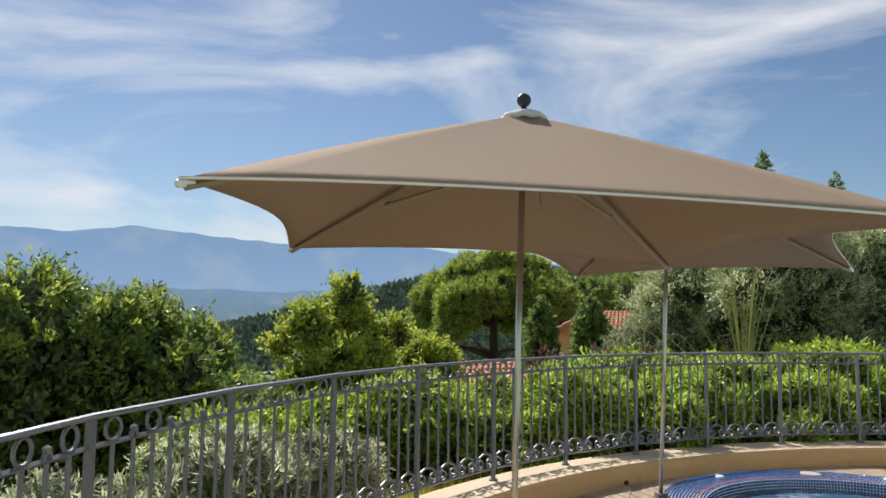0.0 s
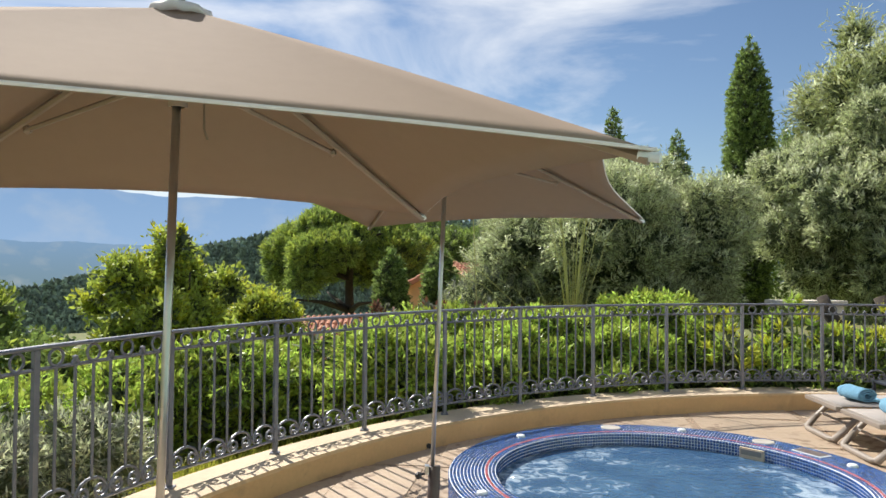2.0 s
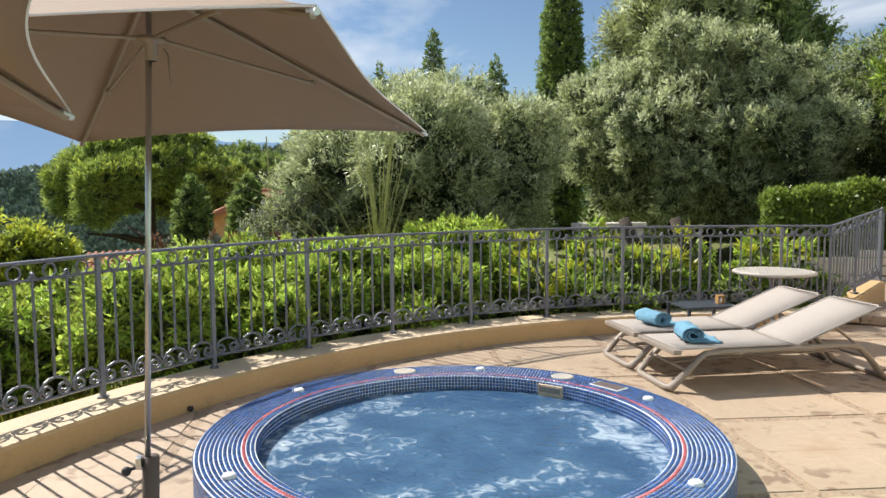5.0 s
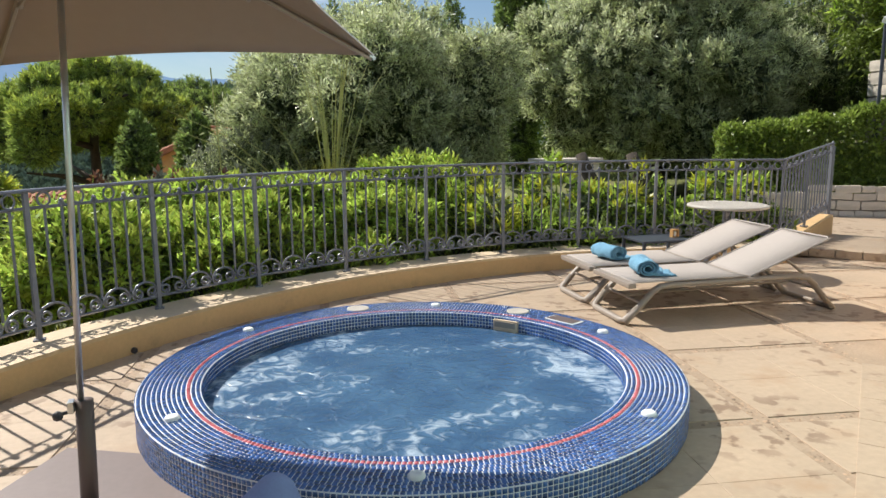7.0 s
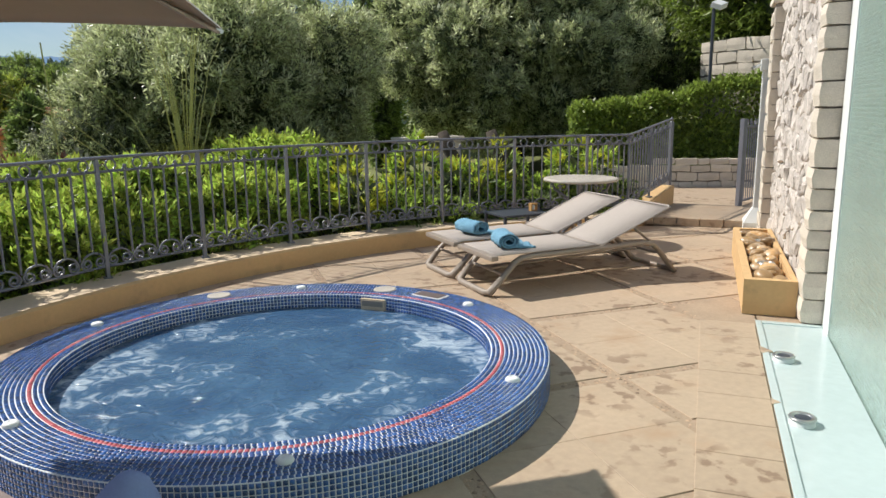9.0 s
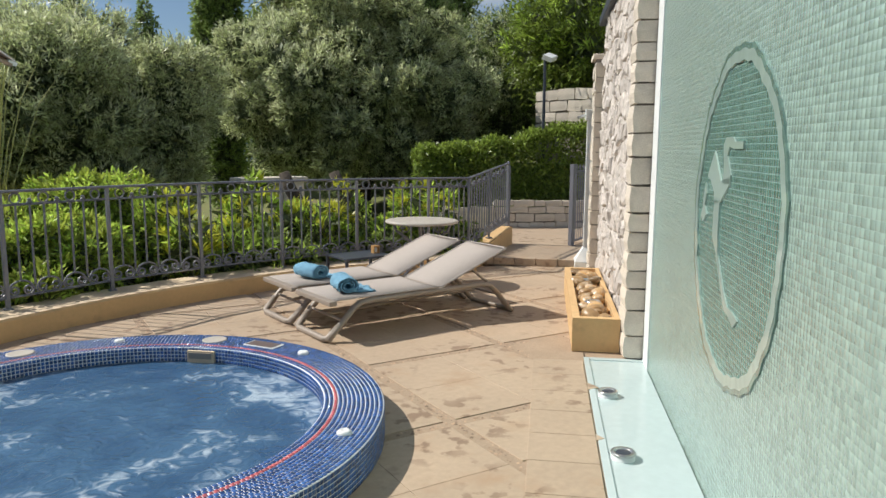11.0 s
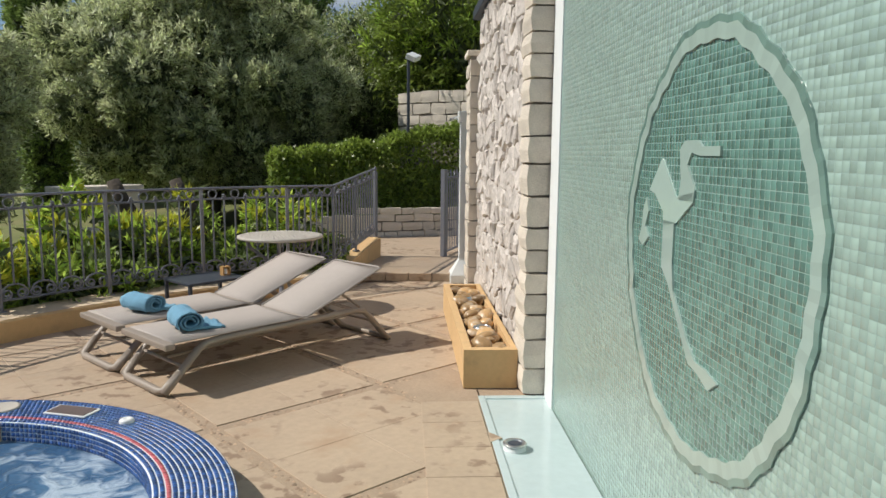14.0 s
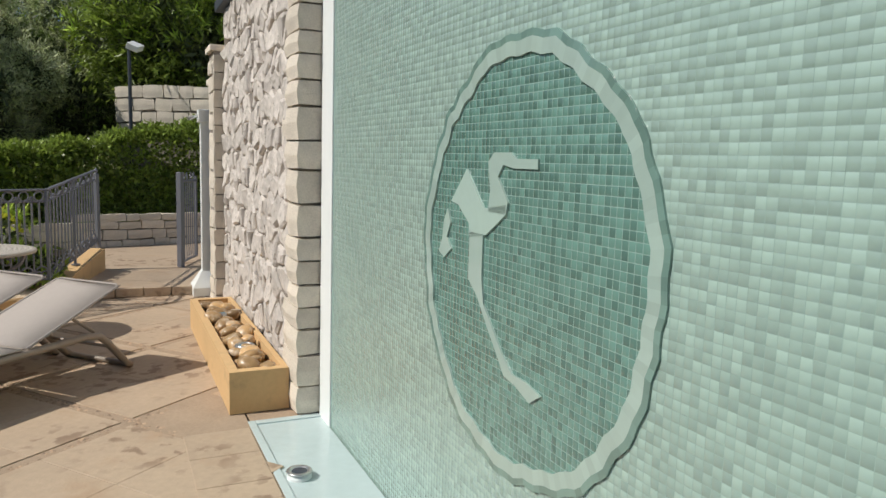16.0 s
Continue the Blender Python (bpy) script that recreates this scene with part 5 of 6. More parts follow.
# broad-leaved trees on the slope
p = place(-20.0, 15.5)
h = 1.9 - p.z
tree("broadleaf_tree", p, heap(RNG, (0, 0, h * 0.64), (1.35, 1.3, h * 0.33), 26, 0.25) + heap(RNG, (0.1, 0, h * 0.68), (1.75, 1.6, h * 0.42), 16, 0.17) + [(0, 0, h * 0.35, 1.2, 1.1, h * 0.3)], 36000, (0.13, 0.06), (M_fresh, M_yellow), "yellow-green broad-leaved tree on the slope", depth=0.7, trunk_r=0.13, seed=41, group="slope trees")
for az, dist, top, r, sd, mt in ((-37, 11.5, 1.6, 1.7, 42, (M_dark, M_fresh)), (-45, 12, 2.1, 2.2, 43, (M_dark, M_fresh)), (-28.5, 20, -1.0, 2.0, 44, (M_dark, M_fresh)), (-12.5, 17, 0.9, 0.9, 45, (M_fresh, M_yellow)),
                                 (-56, 12, 2.6, 2.4, 46, (M_dark, M_fresh)), (-30.5, 13, 0.45, 1.3, 47, (M_dark, M_fresh))):
    p = place(az, dist)
    h = top - p.z
    tree("broadleaf_tree", p, heap(RNG, (0, 0, h * 0.58), (r, r, h * 0.44), 46, 0.22), 30000, (0.11, 0.05), mt, "leafy green broad-leaved tree on the slope", depth=0.7, trunk_r=0.12, seed=sd, group="slope trees")
# woods on the slope, too many to count
bl = []
for i in range(190):
    az, dist = RNG.uniform(-62, 10), RNG.uniform(28, 120)
    if -12 < az:
        dist = max(dist, 50)
    q = place(az, dist)
    r = RNG.uniform(1.4, 3.2)
    bl.append((q.x, q.y, q.z + r * 0.7, r, r, r * 0.95))
pp, dd = shell_points(RNG, 120000, bl, 0.35, -0.2)
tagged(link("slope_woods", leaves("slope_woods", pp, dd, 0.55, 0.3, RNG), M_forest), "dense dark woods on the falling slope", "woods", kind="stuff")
bl = []
for i in range(26):
    az, dist = RNG.uniform(51, 75), RNG.uniform(21.5, 30)
    q = polar(az, dist)
    r = RNG.uniform(1.4, 2.6)
    bl.append((q.x, q.y, RNG.uniform(2.0, 5.5), r, r, r))
for i in range(10):
    az, dist = RNG.uniform(24, 46), RNG.uniform(22, 30)
    q = polar(az, dist)
    bl.append((q.x, q.y, RNG.uniform(0.5, 3.0), 2, 2, 2))
pp, dd = shell_points(RNG, 70000, bl, 0.4)
tagged(link("garden_thicket", leaves("garden_thicket", pp, dd, 0.22, 0.09, RNG), M_dark), "dark leafy thicket above the garden", "thicket", kind="stuff")
# bright shrubs along the outside of the railing
def shrub(deg, r, top, w, mats, seed, label, leaf=(0.12, 0.026), n=6000, group="shrubs along the railing", base=None):
    q = ring_at(deg, r)
    z = ground_z(q.x, q.y) if base is None else base
    h = top - z
    rng = np.random.default_rng(seed)
    tree("shrub", Vector((q.x, q.y, z)), heap(rng, (0, 0, h * 0.55), (w, w, h * 0.45), 26, 0.30), n, leaf, mats, label, "shrub", 0.025, 6, group, 0.35, 0.0, 1.0, 0.45, seed, 14, leaf[0] * (0.7 if n < 2000 else 2.0))


i = 0
dg = 127.0
while dg > 68.0:
    i += 1
    top = 0.98 + 0.13 * math.sin(i * 1.7) + (0.08 if dg < 100 else -0.08)
    if dg > 95:
        shrub(dg, 7.55 + 0.25 * (i % 3), top, 0.62, (M_shrub, M_fresh), 200 + i, "bright green leafy shrub outside the railing", (0.085, 0.030), 13000)
        if i % 2 == 0:
            shrub(dg - 2, 8.9, top + 0.1, 0.8, (M_shrub, M_fresh), 300 + i, "bright green leafy shrub behind the first row", (0.09, 0.032), 9000)
    else:
        shrub(dg, 7.4 + 0.2 * (i % 3), top - 0.32 + 0.36 * (i % 2), 0.45, (M_shrub, M_yellow), 200 + i, "loose shrub with yellow-green leaf whorls outside the railing", (0.13, 0.034), 1300)
        shrub(dg - 2.1, 7.35, 0.55, 0.5, (M_dark, M_shrub), 330 + i, "low dark green shrub at the curb's foot", (0.11, 0.034), 2600)
    dg -= 4.2
for k, dg in enumerate((122, 126, 130, 134, 138, 142, 146)):
    shrub(dg, 10.6 + 0.4 * (k % 2), 0.62 if dg < 132 else 0.35, 0.95, (M_shrub, M_fresh), 500 + k, "low green bush on the grassy slope", (0.10, 0.036), 7000, "green bushes on the slope")
for k, dg in enumerate((150, 157, 165, 174, 183)):
    shrub(dg, 8.2, 0.55 + 0.1 * (k % 2), 0.75, (M_grey, M_olive_lt), 400 + k, "grey-leaved bush on the slope", (0.07, 0.015), 7000, "grey bushes on the slope")
for k, (dg, r) in enumerate(((112, 10.5), (108, 10.2), (115, 11.4))):
    shrub(dg, r, 0.9, 0.45, (M_rust, M_grey), 450 + k, "rust-brown bush with dry seed heads", (0.12, 0.06), 3000, "rust bushes")
# grass on the slope
gp = []
n = 42000
a = RNG.uniform(100, 215, n)
r = RNG.uniform(7.0, 10.5, n)
gx_, gy_ = FC.x + r * np.cos(np.radians(a)), FC.y + r * np.sin(np.radians(a))
gz_ = np.array([ground_z(x, y) for x, y in zip(gx_, gy_)])
pos = np.stack([gx_, gy_, gz_ - 0.02], 1)
up = np.tile((0, 0, 1.0), (n, 1))
tagged(link("slope_grass", leaves("slope_grass", pos, up, 0.34, 0.014, RNG, 0, 0.35), M_grass), "long yellow-green grass outside the railing", "grass", kind="stuff")
n = 30000
a = RNG.uniform(55, 100, n)
r = RNG.uniform(8.6, 13.5, n)
gx_, gy_ = FC.x + r * np.cos(np.radians(a)), FC.y + r * np.sin(np.radians(a))
pos = np.stack([gx_, gy_, np.array([ground_z(x, y) for x, y in zip(gx_, gy_)]) - 0.02], 1)
tagged(link("lawn", leaves("lawn", pos, np.tile((0, 0, 1.0), (n, 1)), 0.12, 0.014, RNG, 0, 0.4), M_shrub), "green lawn beyond the railing", "lawn", kind="stuff")
# tall grass clump with straw stalks
q = place(12.6, 11.2)
e = thing("pampas_grass", Matrix.Translation(q), "tall clump of straw-coloured reed grass", "grass clump")
rnd = random.Random(9)
for k in range(24):
    bm = bmesh.new()
    a, lean = rnd.uniform(0, 6.28), rnd.uniform(0.1, 1.25)
    hh = rnd.uniform(2.6, 3.9) - lean * 0.9
    dv = Vector((math.cos(a), math.sin(a) * 0.5, 0)) * lean
    tube(bm, [dv * 0.1, dv * 0.5 + UPZ * hh * 0.5, dv * 1.25 + UPZ * hh * 0.85, dv * 1.9 + UPZ * hh], lambda f: 0.012 * (1 - 0.7 * f), 5)
    part("stalk", bm, M_stalk, e)
pos = np.stack([RNG.normal(0, 0.16, 900), RNG.normal(0, 0.16, 900), RNG.uniform(0, 0.3, 900)], 1)
link("blades", leaves("blades", pos, np.tile((0, 0, 1.0), (900, 1)), 1.2, 0.022, RNG, 0, 0.35), M_grass, e)
# one slim bamboo cane
q = place(4.6, 10.8)
e = thing("bamboo_cane", Matrix.Translation(q), "single thin pale garden cane", "cane")
bm = bmesh.new()
tube(bm, [(0, 0, 0), (0.02, 0, 1.6), (-0.05, 0, 3.1)], 0.009, 6)
part("cane", bm, M_stalk, e)

# ---- hedge, garden walls behind the path ----
def box_hedge(name, a, b, z0, h0, h1, w, n, label, mats, leaf):
    a, b = Vector(a), Vector(b)
    d = (b - a)
    L = d.length
    ex = d.normalized()
    ey = Vector((-ex.y, ex.x, 0))
    e = thing(name, Matrix.Translation((a.x, a.y, z0)), label, "hedge")
    rng = np.random.default_rng(70)
    u, v_, w_ = rng.random(n), rng.random(n), rng.random(n)
    side = rng.random(n)
    hh = h0 + (h1 - h0) * u + 0.07 * np.sin(u * 23) * np.sin(u * 9 + 1) + 0.05 * np.sin(u * 51)
    # faces: front, back, top
    y = np.where(side < 0.4, -w / 2, np.where(side < 0.6, w / 2, (v_ - 0.5) * w))
    z = np.where(side < 0.6, w_ * hh, hh)
    clump = np.sin(u * 61 + w_ * 17) * np.sin(w_ * 29 + v_ * 11)
    y = y + rng.normal(0, 0.07, n) + np.sign(y) * 0.07 * clump
    z = z + rng.normal(0, 0.06, n)
    pos = np.stack([ex.x * u * L + ey.x * y, ex.y * u * L + ey.y * y, np.maximum(z, 0.02)], 1)
    out = np.stack([ey.x * np.sign(y), ey.y * np.sign(y), np.where(side > 0.6, 1.0, 0.3)], 1)
    link("foliage", leaves("foliage", pos, out, leaf[0], leaf[1], rng, 0, 0.8), mats[0], e)["kind"] = "stuff"
    # solid core in dark leaf colour behind the hedge leaves
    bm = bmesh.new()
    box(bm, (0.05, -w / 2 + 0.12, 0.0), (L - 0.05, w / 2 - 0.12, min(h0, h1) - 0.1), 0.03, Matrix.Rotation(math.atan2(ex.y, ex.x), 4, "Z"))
    part("inner_mass", bm, M_dark, e, "solid dark-leaf core inside the hedge")
    return e


box_hedge("hedge", (10.7, 11.76, 0), (15.4, 8.3, 0), 0.25, 1.15, 2.12, 1.1, 30000, "clipped bright green hedge above a low stone wall", (M_hedge,), (0.10, 0.05))


def rubble(parent, M, s0, s1, z0, ztop, y, hs, ws, meshes, rnd, name="stone", proud=0.05, tilt=0.06):
    """Courses of uneven stones on a wall face; ztop is a function of s."""
    z = z0
    count = 0
    while True:
        h = rnd.uniform(*hs)
        s = s0 + rnd.uniform(-0.05, 0.02)
        if z > max(ztop(s0), ztop(s1)):
            break
        while s < s1 - 0.03:
            w = rnd.uniform(*ws)
            w = min(w, s1 - s)
            if z + h * 0.6 < ztop(s + w / 2):
                hh = h * rnd.uniform(0.86, 1.02)
                o = new(name, rnd.choice(meshes))
                o.parent = parent
                o.matrix_basis = M @ Matrix.Translation((s + w / 2, y, z + h / 2 + rnd.uniform(-0.012, 0.012))) @ Euler((rnd.uniform(-0.05, 0.05), rnd.uniform(-tilt, tilt), 0)).to_matrix().to_4x4() @ Matrix.Diagonal((w * 0.97, proud * rnd.uniform(1.4, 2.4), hh * 0.96, 1))
                count += 1
            s += w
        z += h
    return count


def stone_meshes(mat, n, rough, seed, pull=0.22, shrink=0.10):
    out = []
    for k in range(n):
        bm = bmesh.new()
        bmesh.ops.create_cube(bm, size=1)
        bmesh.ops.subdivide_edges(bm, edges=bm.edges, cuts=1, use_grid_fill=True)
        for vv in bm.verts:
            c = vv.co.copy()
            corner = (abs(c.x) > 0.4) + (abs(c.z) > 0.4)
            if c.y > 0.4 and corner:
                vv.co.y -= pull * corner
            if corner == 2:
                vv.co.x *= 1 - shrink
                vv.co.z *= 1 - shrink * 1.2
            vv.co += Vector((noise.noise(c * 1.7 + Vector((k * 5, seed, 0))), noise.noise(c * 1.9 + Vector((0, k * 7, seed))), noise.noise(c * 1.6 + Vector((seed, 0, k * 3))))) * rough
        me = finish(bm, "stone")
        me.materials.append(mat)
        out.append(me)
    return out


quo = stone_meshes(M_quoin, 6, 0.05, 8, 0.07, 0.03)
# low wall under the hedge, climbing to the right
A, B = Vector((10.1, 10.7, 0)), Vector((13.7, 8.0, 0))
gm = Matrix.Translation(A) @ Matrix.Rotation(math.atan2(B.y - A.y, B.x - A.x), 4, "Z") @ Matrix.Rotation(math.pi, 4, "Z") @ Matrix.Translation((-(B - A).length, 0, 0))
LL = (B - A).length
bm = bmesh.new()
box(bm, (0, -0.4, -0.3), (LL, -0.02, 0.38), 0.01, gm)
gw = tagged(part("wall_garden_low", bm, M_joint, None), "low grey dry-stone wall under the hedge", "wall", kind="structure")
rnd = random.Random(21)
rubble(gw, gm, 0, LL, 0.08, lambda s: 0.50 + 0.26 * (1 - s / LL), 0.0, (0.12, 0.17), (0.2, 0.42), quo, rnd)
# upper stone wall above the hedge
A, B = polar(50.0, 19.0), polar(60.0, 17.0)
um = Matrix.Translation((A.x, A.y, 0)) @ Matrix.Rotation(math.atan2(B.y - A.y, B.x - A.x), 4, "Z") @ Matrix.Rotation(math.pi, 4, "Z") @ Matrix.Translation((-(B - A).length, 0, 0))
LL = (B - A).length
bm = bmesh.new()
box(bm, (0, -0.4, -0.3), (LL, -0.02, 3.0), 0.01, um)
gw2 = tagged(part("wall_garden_upper", bm, M_joint, None), "pale stone retaining wall above the hedge", "wall", kind="structure")
rubble(gw2, um, 0, LL, 2.0, lambda s: 3.1, 0.0, (0.2, 0.28), (0.3, 0.55), quo, rnd)
# oleander with pink flowers above
p = polar(55, 20.5)
tree("oleander", Vector((p.x, p.y, 2.4)), heap(RNG, (0, 0, 2.2), (2.6, 2.0, 1.9), 30, 0.4), 22000, (0.2, 0.05), (M_hedge, M_shrub), "tall oleander with pink flowers above the wall", "shrub", 0.06, seed=77)
rngp = np.random.default_rng(6)
pp, dd = shell_points(rngp, 260, [(p.x - 0.4, p.y - 1.5, 6.1, 1.0, 0.5, 0.4)], 0.5)
tagged(link("oleander_flowers", leaves("oleander_flowers", pp, dd, 0.12, 0.09, rngp), M_pink), "pink oleander blossom", "flowers", kind="stuff")
# garden floodlight on a pole
p = polar(50.5, 15.5)
e = thing("garden_floodlight", Matrix.Translation((p.x, p.y, 0.2)), "white garden floodlight on a dark pole", "floodlight")
bm = bmesh.new()
rod(bm, (0, 0, 0), (0, 0, 3.15), 0.03, seg=10)
part("pole", bm, M_slate, e)
bm = bmesh.new()
box(bm, (-0.16, -0.1, -0.05), (0.16, 0.1, 0.05), 0.01, Matrix.Translation((0.05, -0.08, 3.2)) @ Euler((0.4, -0.25, 0.3)).to_matrix().to_4x4())
part("lamp_head", bm, M_white, e)
# pale stone block and steps on the lawn
p = polar(30.3, 12.3)
e = thing("stone_bench", Matrix.Translation((p.x, p.y, ground_z(p.x, p.y))), "pale stone block seat on the lawn", "bench")
bm = bmesh.new()
hz = 1.12 - ground_z(p.x, p.y)
box(bm, (-0.62, -0.18, hz - 0.09), (0.55, 0.2, hz), 0.015)
part("slab", bm, M_quoin, e)
bm = bmesh.new()
box(bm, (0.12, -0.15, 0), (0.5, 0.15, hz - 0.085), 0.02)
part("block", bm, M_quoin, e)
p = polar(33.6, 13.0)
e = thing("garden_steps", Matrix.Translation((p.x, p.y, ground_z(p.x, p.y))), "pale stone garden steps", "steps")
for k in range(6):
    bm = bmesh.new()
    box(bm, (-0.7, k * 0.3, k * 0.13 - 0.1), (0.7, k * 0.3 + 0.4, k * 0.13 + 0.1), 0.012)
    part("tread", bm, M_quoin, e)
# olive trunks show dark behind the railing
for az, dist in ((33.0, 11.6), (36.6, 11.8)):
    p = place(az, dist)
    e = thing("gnarled_olive", Matrix.Translation(p), "dark twisted old olive in the shade", "tree", "gnarled olives")
    bm = bmesh.new()
    tube(bm, [(0, 0, -0.2), (0.05, 0, 0.5), (-0.08, 0, 1.0), (-0.25, 0.1, 1.35), (-0.3, 0.2, 1.6)], lambda f: 0.14 * (1 - 0.4 * f), 8)
    part("trunk", bm, M_bark, e, "", True)

# ---- neighbouring house ----
H0 = polar(3.6, 26)
HM = Matrix.Translation((H0.x, H0.y, 0.35)) @ Matrix.Rotation(radians(-8), 4, "Z")
e = thing("house", HM, "apricot rendered house with terracotta roof", "house", "neighbouring houses")
bm = bmesh.new()
zb, ze, zr = -4.0, 0.5, 1.35
xs = ((-2.1, 0.0), (2.6, 0.0))
w0, w1 = -1.9, 0.6
pts = [(w0, 0, zb), (w1, 0, zb), (w1, 0, ze + 0.1), ((w0 + w1) / 2 + 0.3, 0, zr), (w0, 0, ze - 0.1)]
fr = [bm.verts.new(q) for q in pts]
bk = [bm.verts.new((x, y + 6, z)) for x, y, z in pts]
bm.faces.new(fr)
bm.faces.new(bk[::-1])
for i in range(5):
    bm.faces.new((fr[i], bk[i], bk[(i + 1) % 5], fr[(i + 1) % 5]))
box(bm, (0.6, 0.6, zb), (3.1, 5.6, 0.75))
part("wall", bm, M_housewall, e)


def roof(name, parent, o, ex, ey, nx, ny, mat):
    """Rows of barrel tiles over a sloping plane."""
    o, ex, ey = Vector(o), Vector(ex), Vector(ey)
    nn = ex.cross(ey).normalized()
    if nn.z < 0:
        nn = -nn
    bm = bmesh.new()
    a, b, c, d = o, o + ex, o + ex + ey, o + ey
    q = [bm.verts.new(w + nn * k) for k in (-0.12, 0) for w in (a, b, c, d)]
    for idx in ((0, 1, 2, 3), (4, 5, 6, 7), (0, 1, 5, 4), (1, 2, 6, 5), (2, 3, 7, 6), (3, 0, 4, 7)):
        bm.faces.new([q[i] for i in idx])
    for i in range(nx):
        for j in range(ny):
            p0 = o + ex * ((i + 0.5) / nx) + ey * (j / ny) + nn * 0.03
            p1 = o + ex * ((i + 0.5) / nx) + ey * ((j + 1.08) / ny)
            rod(bm, p0, p1, ex.length / nx * 0.30, ex.length / nx * 0.24, 6)
    ob = part(name, bm, mat, parent, "terracotta barrel tiles")
    return ob


roof("roof", e, (-2.2, -0.3, 0.38), (0, 6.5, 0), (1.85, 0, 1.0), 26, 5, M_rooftile)
roof("roof", e, (-0.4, 0.2, 0.62), (3.7, 0, 0), (0, 3.0, 0.75), 24, 8, M_rooftile)
bm = bmesh.new()
box(bm, (2.6, 2.4, 0.9), (3.05, 2.9, 2.15), 0.02)
part("chimney", bm, M_housewall, e)
win = thing("window", Matrix.Identity(4), "", "")
win.parent = e
for key in list(win.keys()):
    del win[key]
bm = bmesh.new()
box(bm, (-0.95, -0.06, -0.35), (-0.45, -0.02, 0.35), 0.0)
part("pane", bm, M_pane, win)
for x0 in (-1.22, -0.45):
    bm = bmesh.new()
    box(bm, (x0, -0.10, -0.38), (x0 + 0.27, -0.045, 0.38), 0.006)
    part("shutter", bm, M_shutter, win)
bm = bmesh.new()
box(bm, (-0.73, -0.085, -0.35), (-0.67, -0.05, 0.35), 0.0)
box(bm, (-0.95, -0.085, 0.0), (-0.45, -0.05, 0.05), 0.0)
part("window_frame", bm, M_shutter, win)
H1 = polar(-6.5, 19)
e = thing("low_house", Matrix.Translation((H1.x, H1.y, -0.22)), "low house whose terracotta roof shows over the slope", "house", "neighbouring houses")
bm = bmesh.new()
box(bm, (-1.3, 0.5, -5.0), (2.3, 4.5, -0.75))
part("wall", bm, M_housewall, e)
roof("roof", e, (-1.5, 0.0, -0.75), (4.0, -0.3, 0.22), (0.1, 3.0, 0.95), 22, 8, M_rooftile)

# ---- pieces of walls and floor ----
rnd = random.Random(5)
z = 0.0
while z < WT - 0.05:          # dressed corner stones on the wall's end
    h = rnd.uniform(0.13, 0.21)
    o = new("corner_stone", rnd.choice(quo))
    o.parent = wall_s
    ln = rnd.uniform(0.26, 0.42)
    o.matrix_basis = WM @ Matrix.Translation((2.405 + ln / 2 + rnd.uniform(-0.008, 0.008), 0.08, z + h / 2)) @ Matrix.Diagonal((ln, 0.17, h * 0.95, 1))
    z += h


def cell(seeds, i, lo, hi):
    """The part of a rectangle that lies nearest to one seed."""
    poly = [(lo[0], lo[1]), (hi[0], lo[1]), (hi[0], hi[1]), (lo[0], hi[1])]
    ax, az = seeds[i]
    for j, (bx, bz) in enumerate(seeds):
        if j == i or abs(bx - ax) > 0.8 or abs(bz - az) > 0.8:
            continue
        nx, nz = bx - ax, bz - az
        c = (nx * (ax + bx) + nz * (az + bz)) / 2
        out = []
        for k in range(len(poly)):
            p, q = poly[k - 1], poly[k]
            dp, dq = nx * p[0] + nz * p[1] - c, nx * q[0] + nz * q[1] - c
            if dp * dq < 0:
                f = dp / (dp - dq)
                out.append((p[0] + (q[0] - p[0]) * f, p[1] + (q[1] - p[1]) * f))
            if dq <= 0:
                out.append(q)
        poly = out
        if len(poly) < 3:
            return []
    return poly


seeds = []
for r in range(18):
    s = 2.66 + rnd.uniform(0, 0.12)
    while s < 5.62:
        seeds.append((s, 0.085 + r * 0.166 + rnd.uniform(-0.075, 0.075)))
        s += rnd.uniform(0.11, 0.27)
for i, (sx, sz) in enumerate(seeds):
    poly = cell(seeds, i, (2.70, 0.0), (5.62, WT))
    if len(poly) < 3:
        continue
    cx, cz = sum(p[0] for p in poly) / len(poly), sum(p[1] for p in poly) / len(poly)
    size = min(math.hypot(p[0] - cx, p[1] - cz) for p in poly)
    base, depth = min(0.93, 1 - 0.008 / max(size, 0.03)), rnd.uniform(0.016, 0.038)
    lean = (rnd.uniform(-0.12, 0.12), rnd.uniform(-0.12, 0.12))
    bm = bmesh.new()
    loops = []
    for k, y in ((base, 0.0), (base * 0.985, 0.55), (base * 0.80, 1.0)):
        loops.append([bm.verts.new((( x - cx) * k + rnd.uniform(-0.004, 0.004), y * depth + (lean[0] * (x - cx) + lean[1] * (z - cz)) * (y > 0) + rnd.uniform(-0.005, 0.005) * (y > 0),
                                    (z - cz) * k + rnd.uniform(-0.004, 0.004))) for x, z in poly])
    for la, lb in zip(loops, loops[1:]):
        for k in range(len(poly)):
            bm.faces.new((la[k], la[(k + 1) % len(poly)], lb[(k + 1) % len(poly)], lb[k]))
    mid = bm.verts.new((0, depth * rnd.uniform(1.0, 1.25), 0))
    for k in range(len(poly)):
        bm.faces.new((loops[-1][k], loops[-1][(k + 1) % len(poly)], mid))
    bmesh.ops.recalc_face_normals(bm, faces=bm.faces)
    o = part("stone", bm, M_stonewall, wall_s)
    o.matrix_basis = WM @ Matrix.Translation((cx, 0.113, cz))
rubble(pil, WM, 5.62, 5.98, 0.0, lambda s: 2.6, 0.22, (0.15, 0.22), (0.36, 0.37), quo, rnd, proud=0.02)
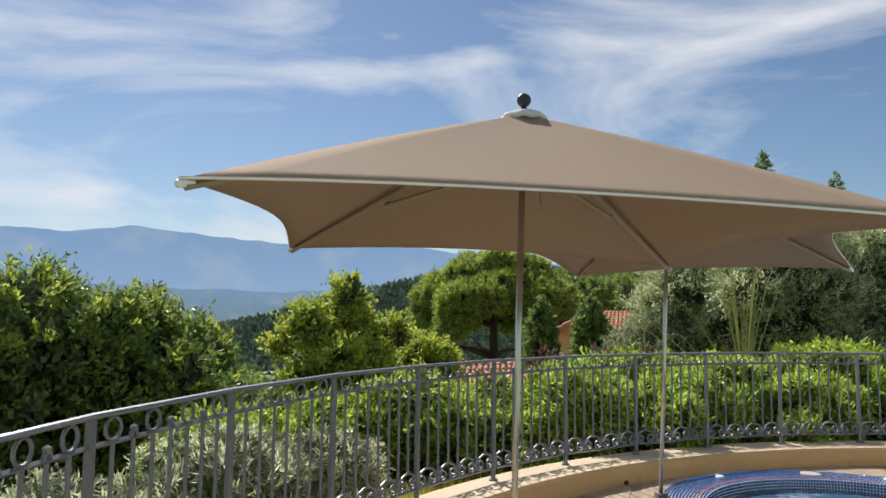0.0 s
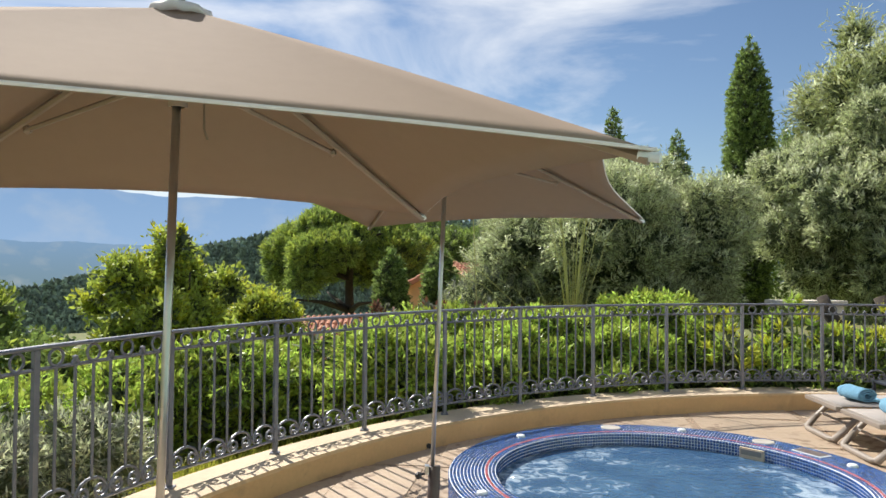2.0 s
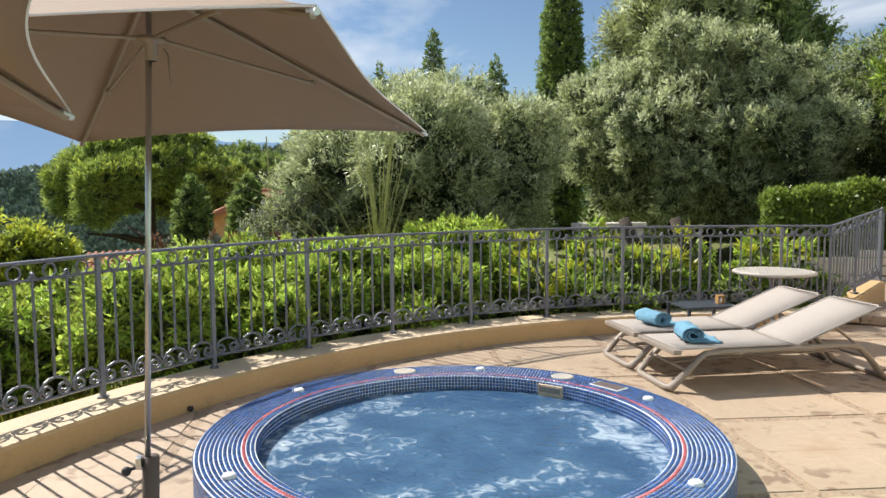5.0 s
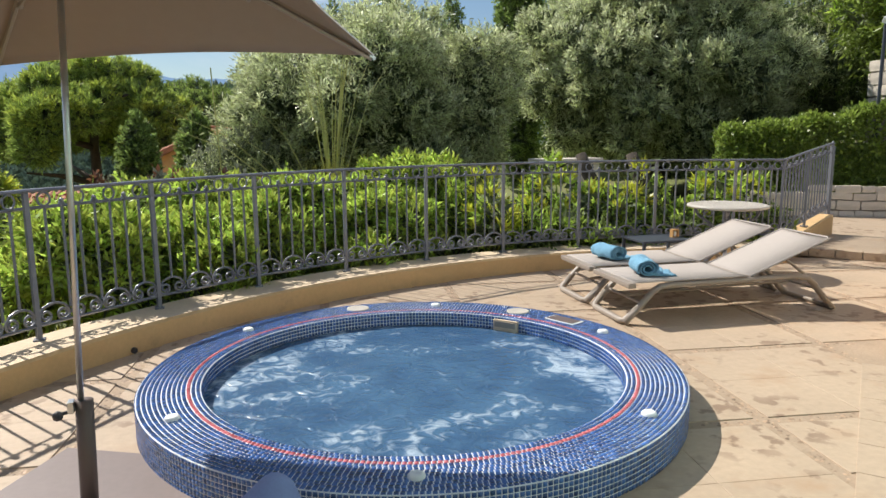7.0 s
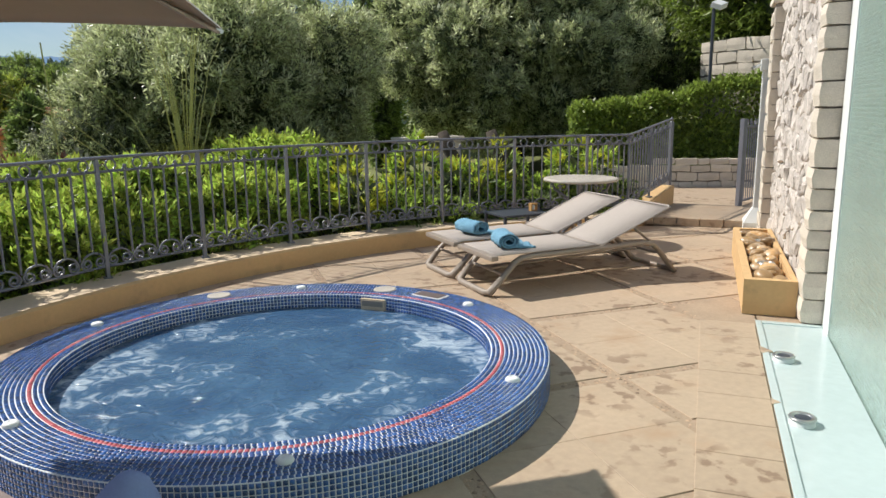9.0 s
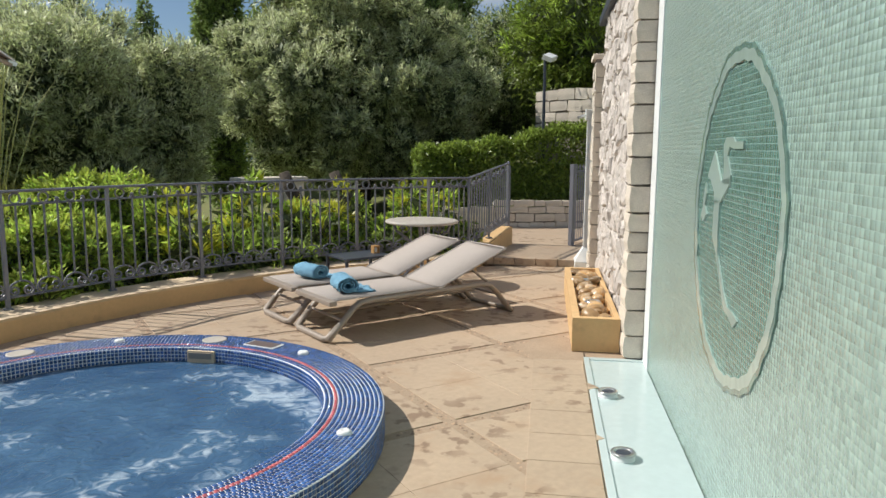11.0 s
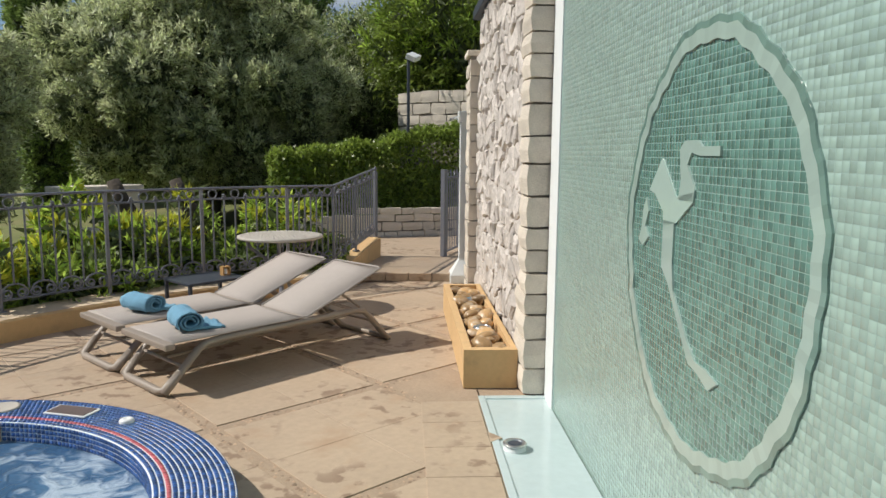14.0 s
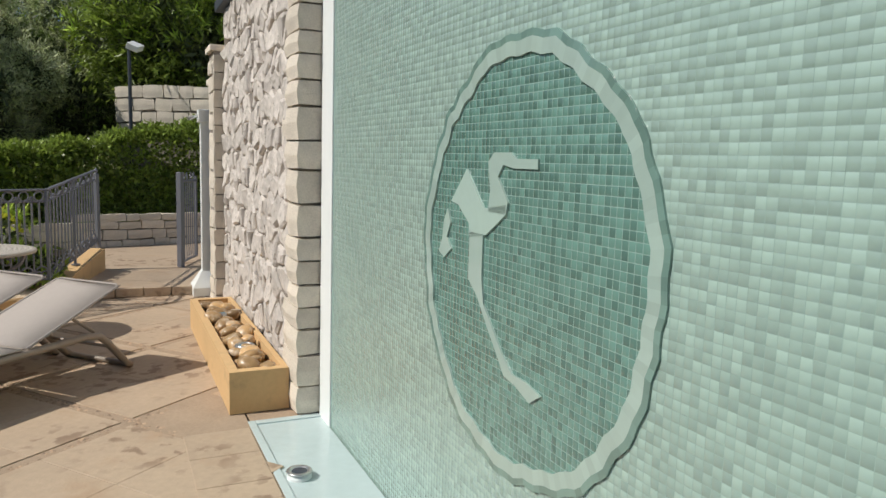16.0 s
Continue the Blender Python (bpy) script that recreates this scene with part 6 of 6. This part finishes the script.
rubble(pil, WM, 5.98, 6.45, 0.0, lambda s: 2.34, 0.16, (0.15, 0.22), (0.3, 0.47), quo, rnd, proud=0.02)
for k in range(15):          # end faces of the pilasters
    for s0, y0, top in ((5.62, 0.17, 2.6),):
        o = new("corner_stone", rnd.choice(quo))
        o.parent = pil
        o.matrix_basis = WM @ Matrix.Translation((5.61, 0.18, 0.09 + k * 0.172)) @ Matrix.Diagonal((0.05, 0.12, 0.165, 1))

for a, b, c in TILE_SPOTS[:300]:
    o = new("tile", tile_me[c])
    o.parent = wall_w
    o.matrix_basis = WM @ Matrix.Translation((a, -0.006, b))
if len(TILE_SPOTS) > 300:
    for kd, mat in ((0, M_mint), (1, M_greentile)):
        rest = [(a, b) for a, b, c in TILE_SPOTS[300:] if c == kd]
        if rest:
            q = np.array([[(a + TW - g, -0.006, b + g), (a + g, -0.006, b + g), (a + g, -0.006, b + TW - g), (a + TW - g, -0.006, b + TW - g)] for a, b in rest])
            v, f = tile_boxes(q, np.tile((0, 1.0, 0), (len(rest), 1)), TILE_H)
            me = raw_mesh("mosaic_rest", v, f)
            me.transform(WM)
            ob = link("mosaic_rest", me, mat, wall_w)
            ob["kind"] = "stuff"

# paving: squares of four slabs between pebble strips
PA = radians(-12)
PX = Vector((math.cos(PA), math.sin(PA), 0))
PY = Vector((-PX.y, PX.x, 0))
X1, SP, STRIP = Vector((5.53, 4.53, 0)), 1.22, 0.085
WNRM = Vector((-0.628, 0.778, 0))
W0 = Vector((4.15, 2.02, 0))
slab_me = {}


def slab_mesh(w, h):
    key = (round(w, 3), round(h, 3))
    if key not in slab_me:
        bm = bmesh.new()
        box(bm, (-w / 2, -h / 2, -0.010), (w / 2, h / 2, 0.0), 0.0)
        top = [f for f in bm.faces if f.normal.z > 0.5]
        r = bmesh.ops.inset_region(bm, faces=top, thickness=0.003)
        for f in top:
            for vv in f.verts:
                vv.co.z += 0.0015
        me = finish(bm, "slab")
        me.materials.append(M_stone_floor)
        slab_me[key] = me
    return slab_me[key]


def on_floor(q, margin):
    return (q - FC).length < 6.55 + margin and (q - W0).dot(WNRM) > 0.46 - margin and (q - PC).length > 1.2 and q.y > -6.6


half = (SP - STRIP) / 2
for i in range(-8, 6):
    for j in range(-8, 5):
        c = X1 + PX * ((i + 0.5) * SP) + PY * ((j + 0.5) * SP)
        for a in (-0.5, 0.5):
            for b in (-0.5, 0.5):
                q = c + PX * (a * half) + PY * (b * half)
                out = (q - W0).dot(WNRM)
                s = (q - W0).dot(Vector((0.778, 0.628, 0)))
                if (q - FC).length > 6.75 or (q - PC).length < 1.15 or out < 0.10 or q.y < -3.0:
                    continue
                if out < 0.70 and s < 2.9:
                    continue
                o = new("slab", slab_mesh(half - 0.002, half - 0.002))
                o.parent = floor
                o.matrix_basis = Matrix.Translation(q) @ Matrix.Rotation(PA, 4, "Z")
# border slabs along the basin
for k in range(24):
    s = 2.42 - 0.3 - k * 0.36
    for d, w in ((0.64, 0.36),):
        q = WM @ Vector((s, d, 0))
        o = new("slab", slab_mesh(0.355, 0.37))
        o.parent = floor
        o.matrix_basis = Matrix.Translation(q + UPZ * 0.0035) @ Matrix.Rotation(WA, 4, "Z")
# pebbles pressed into the strips
n = 26000
rr = np.random.default_rng(14)
along = rr.uniform(-8 * SP, 6 * SP, n)
line = rr.integers(-8, 6, n) * SP
offs = rr.uniform(-STRIP / 2 + 0.01, STRIP / 2 - 0.01, n)
swap = rr.random(n) < 0.5
uu, vv_ = np.where(swap, along, line + offs), np.where(swap, line + offs, along)
xx, yy = X1.x + PX.x * uu + PY.x * vv_, X1.y + PX.y * uu + PY.y * vv_
keep = (np.hypot(xx - FC.x, yy - FC.y) < 6.5) & (np.hypot(xx - PC.x, yy - PC.y) > 1.5) & ((xx - W0.x) * WNRM.x + (yy - W0.y) * WNRM.y > 0.85) & (yy > -2)
xx, yy = xx[keep], yy[keep]
m = len(xx)
r = rr.uniform(0.008, 0.017, m)
oct_v = np.array([(1, 0, 0), (0, 1, 0), (-1, 0, 0), (0, -1, 0), (0, 0, 0.55)], float)
vts = (np.stack([xx, yy, np.full(m, -0.0055)], 1)[:, None, :] + oct_v[None] * r[:, None, None]).reshape(-1, 3)
fcs = (np.arange(m)[:, None, None] * 5 + np.array([(0, 1, 4), (1, 2, 4), (2, 3, 4), (3, 0, 4)])[None]).reshape(-1, 3)
ob = link("pebble_strip", raw_mesh("pebble_strip", vts, fcs), M_pebble, floor, "pebbles set in mortar strips", True)
ob["kind"] = "stuff"
# small dark drain hole in the curb's foot
q = ring_at(131.2, 6.497, 0.03)
e = thing("drain_pipe", Matrix.Translation(q), "small dark drain outlet in the curb", "drain")
bm = bmesh.new()
d = (FC - q).normalized()
d.z = 0
tube(bm, [d * 0.02 * k for k in (-1, 0, 1)], 0.022, 12)
part("outlet", bm, M_black, e)
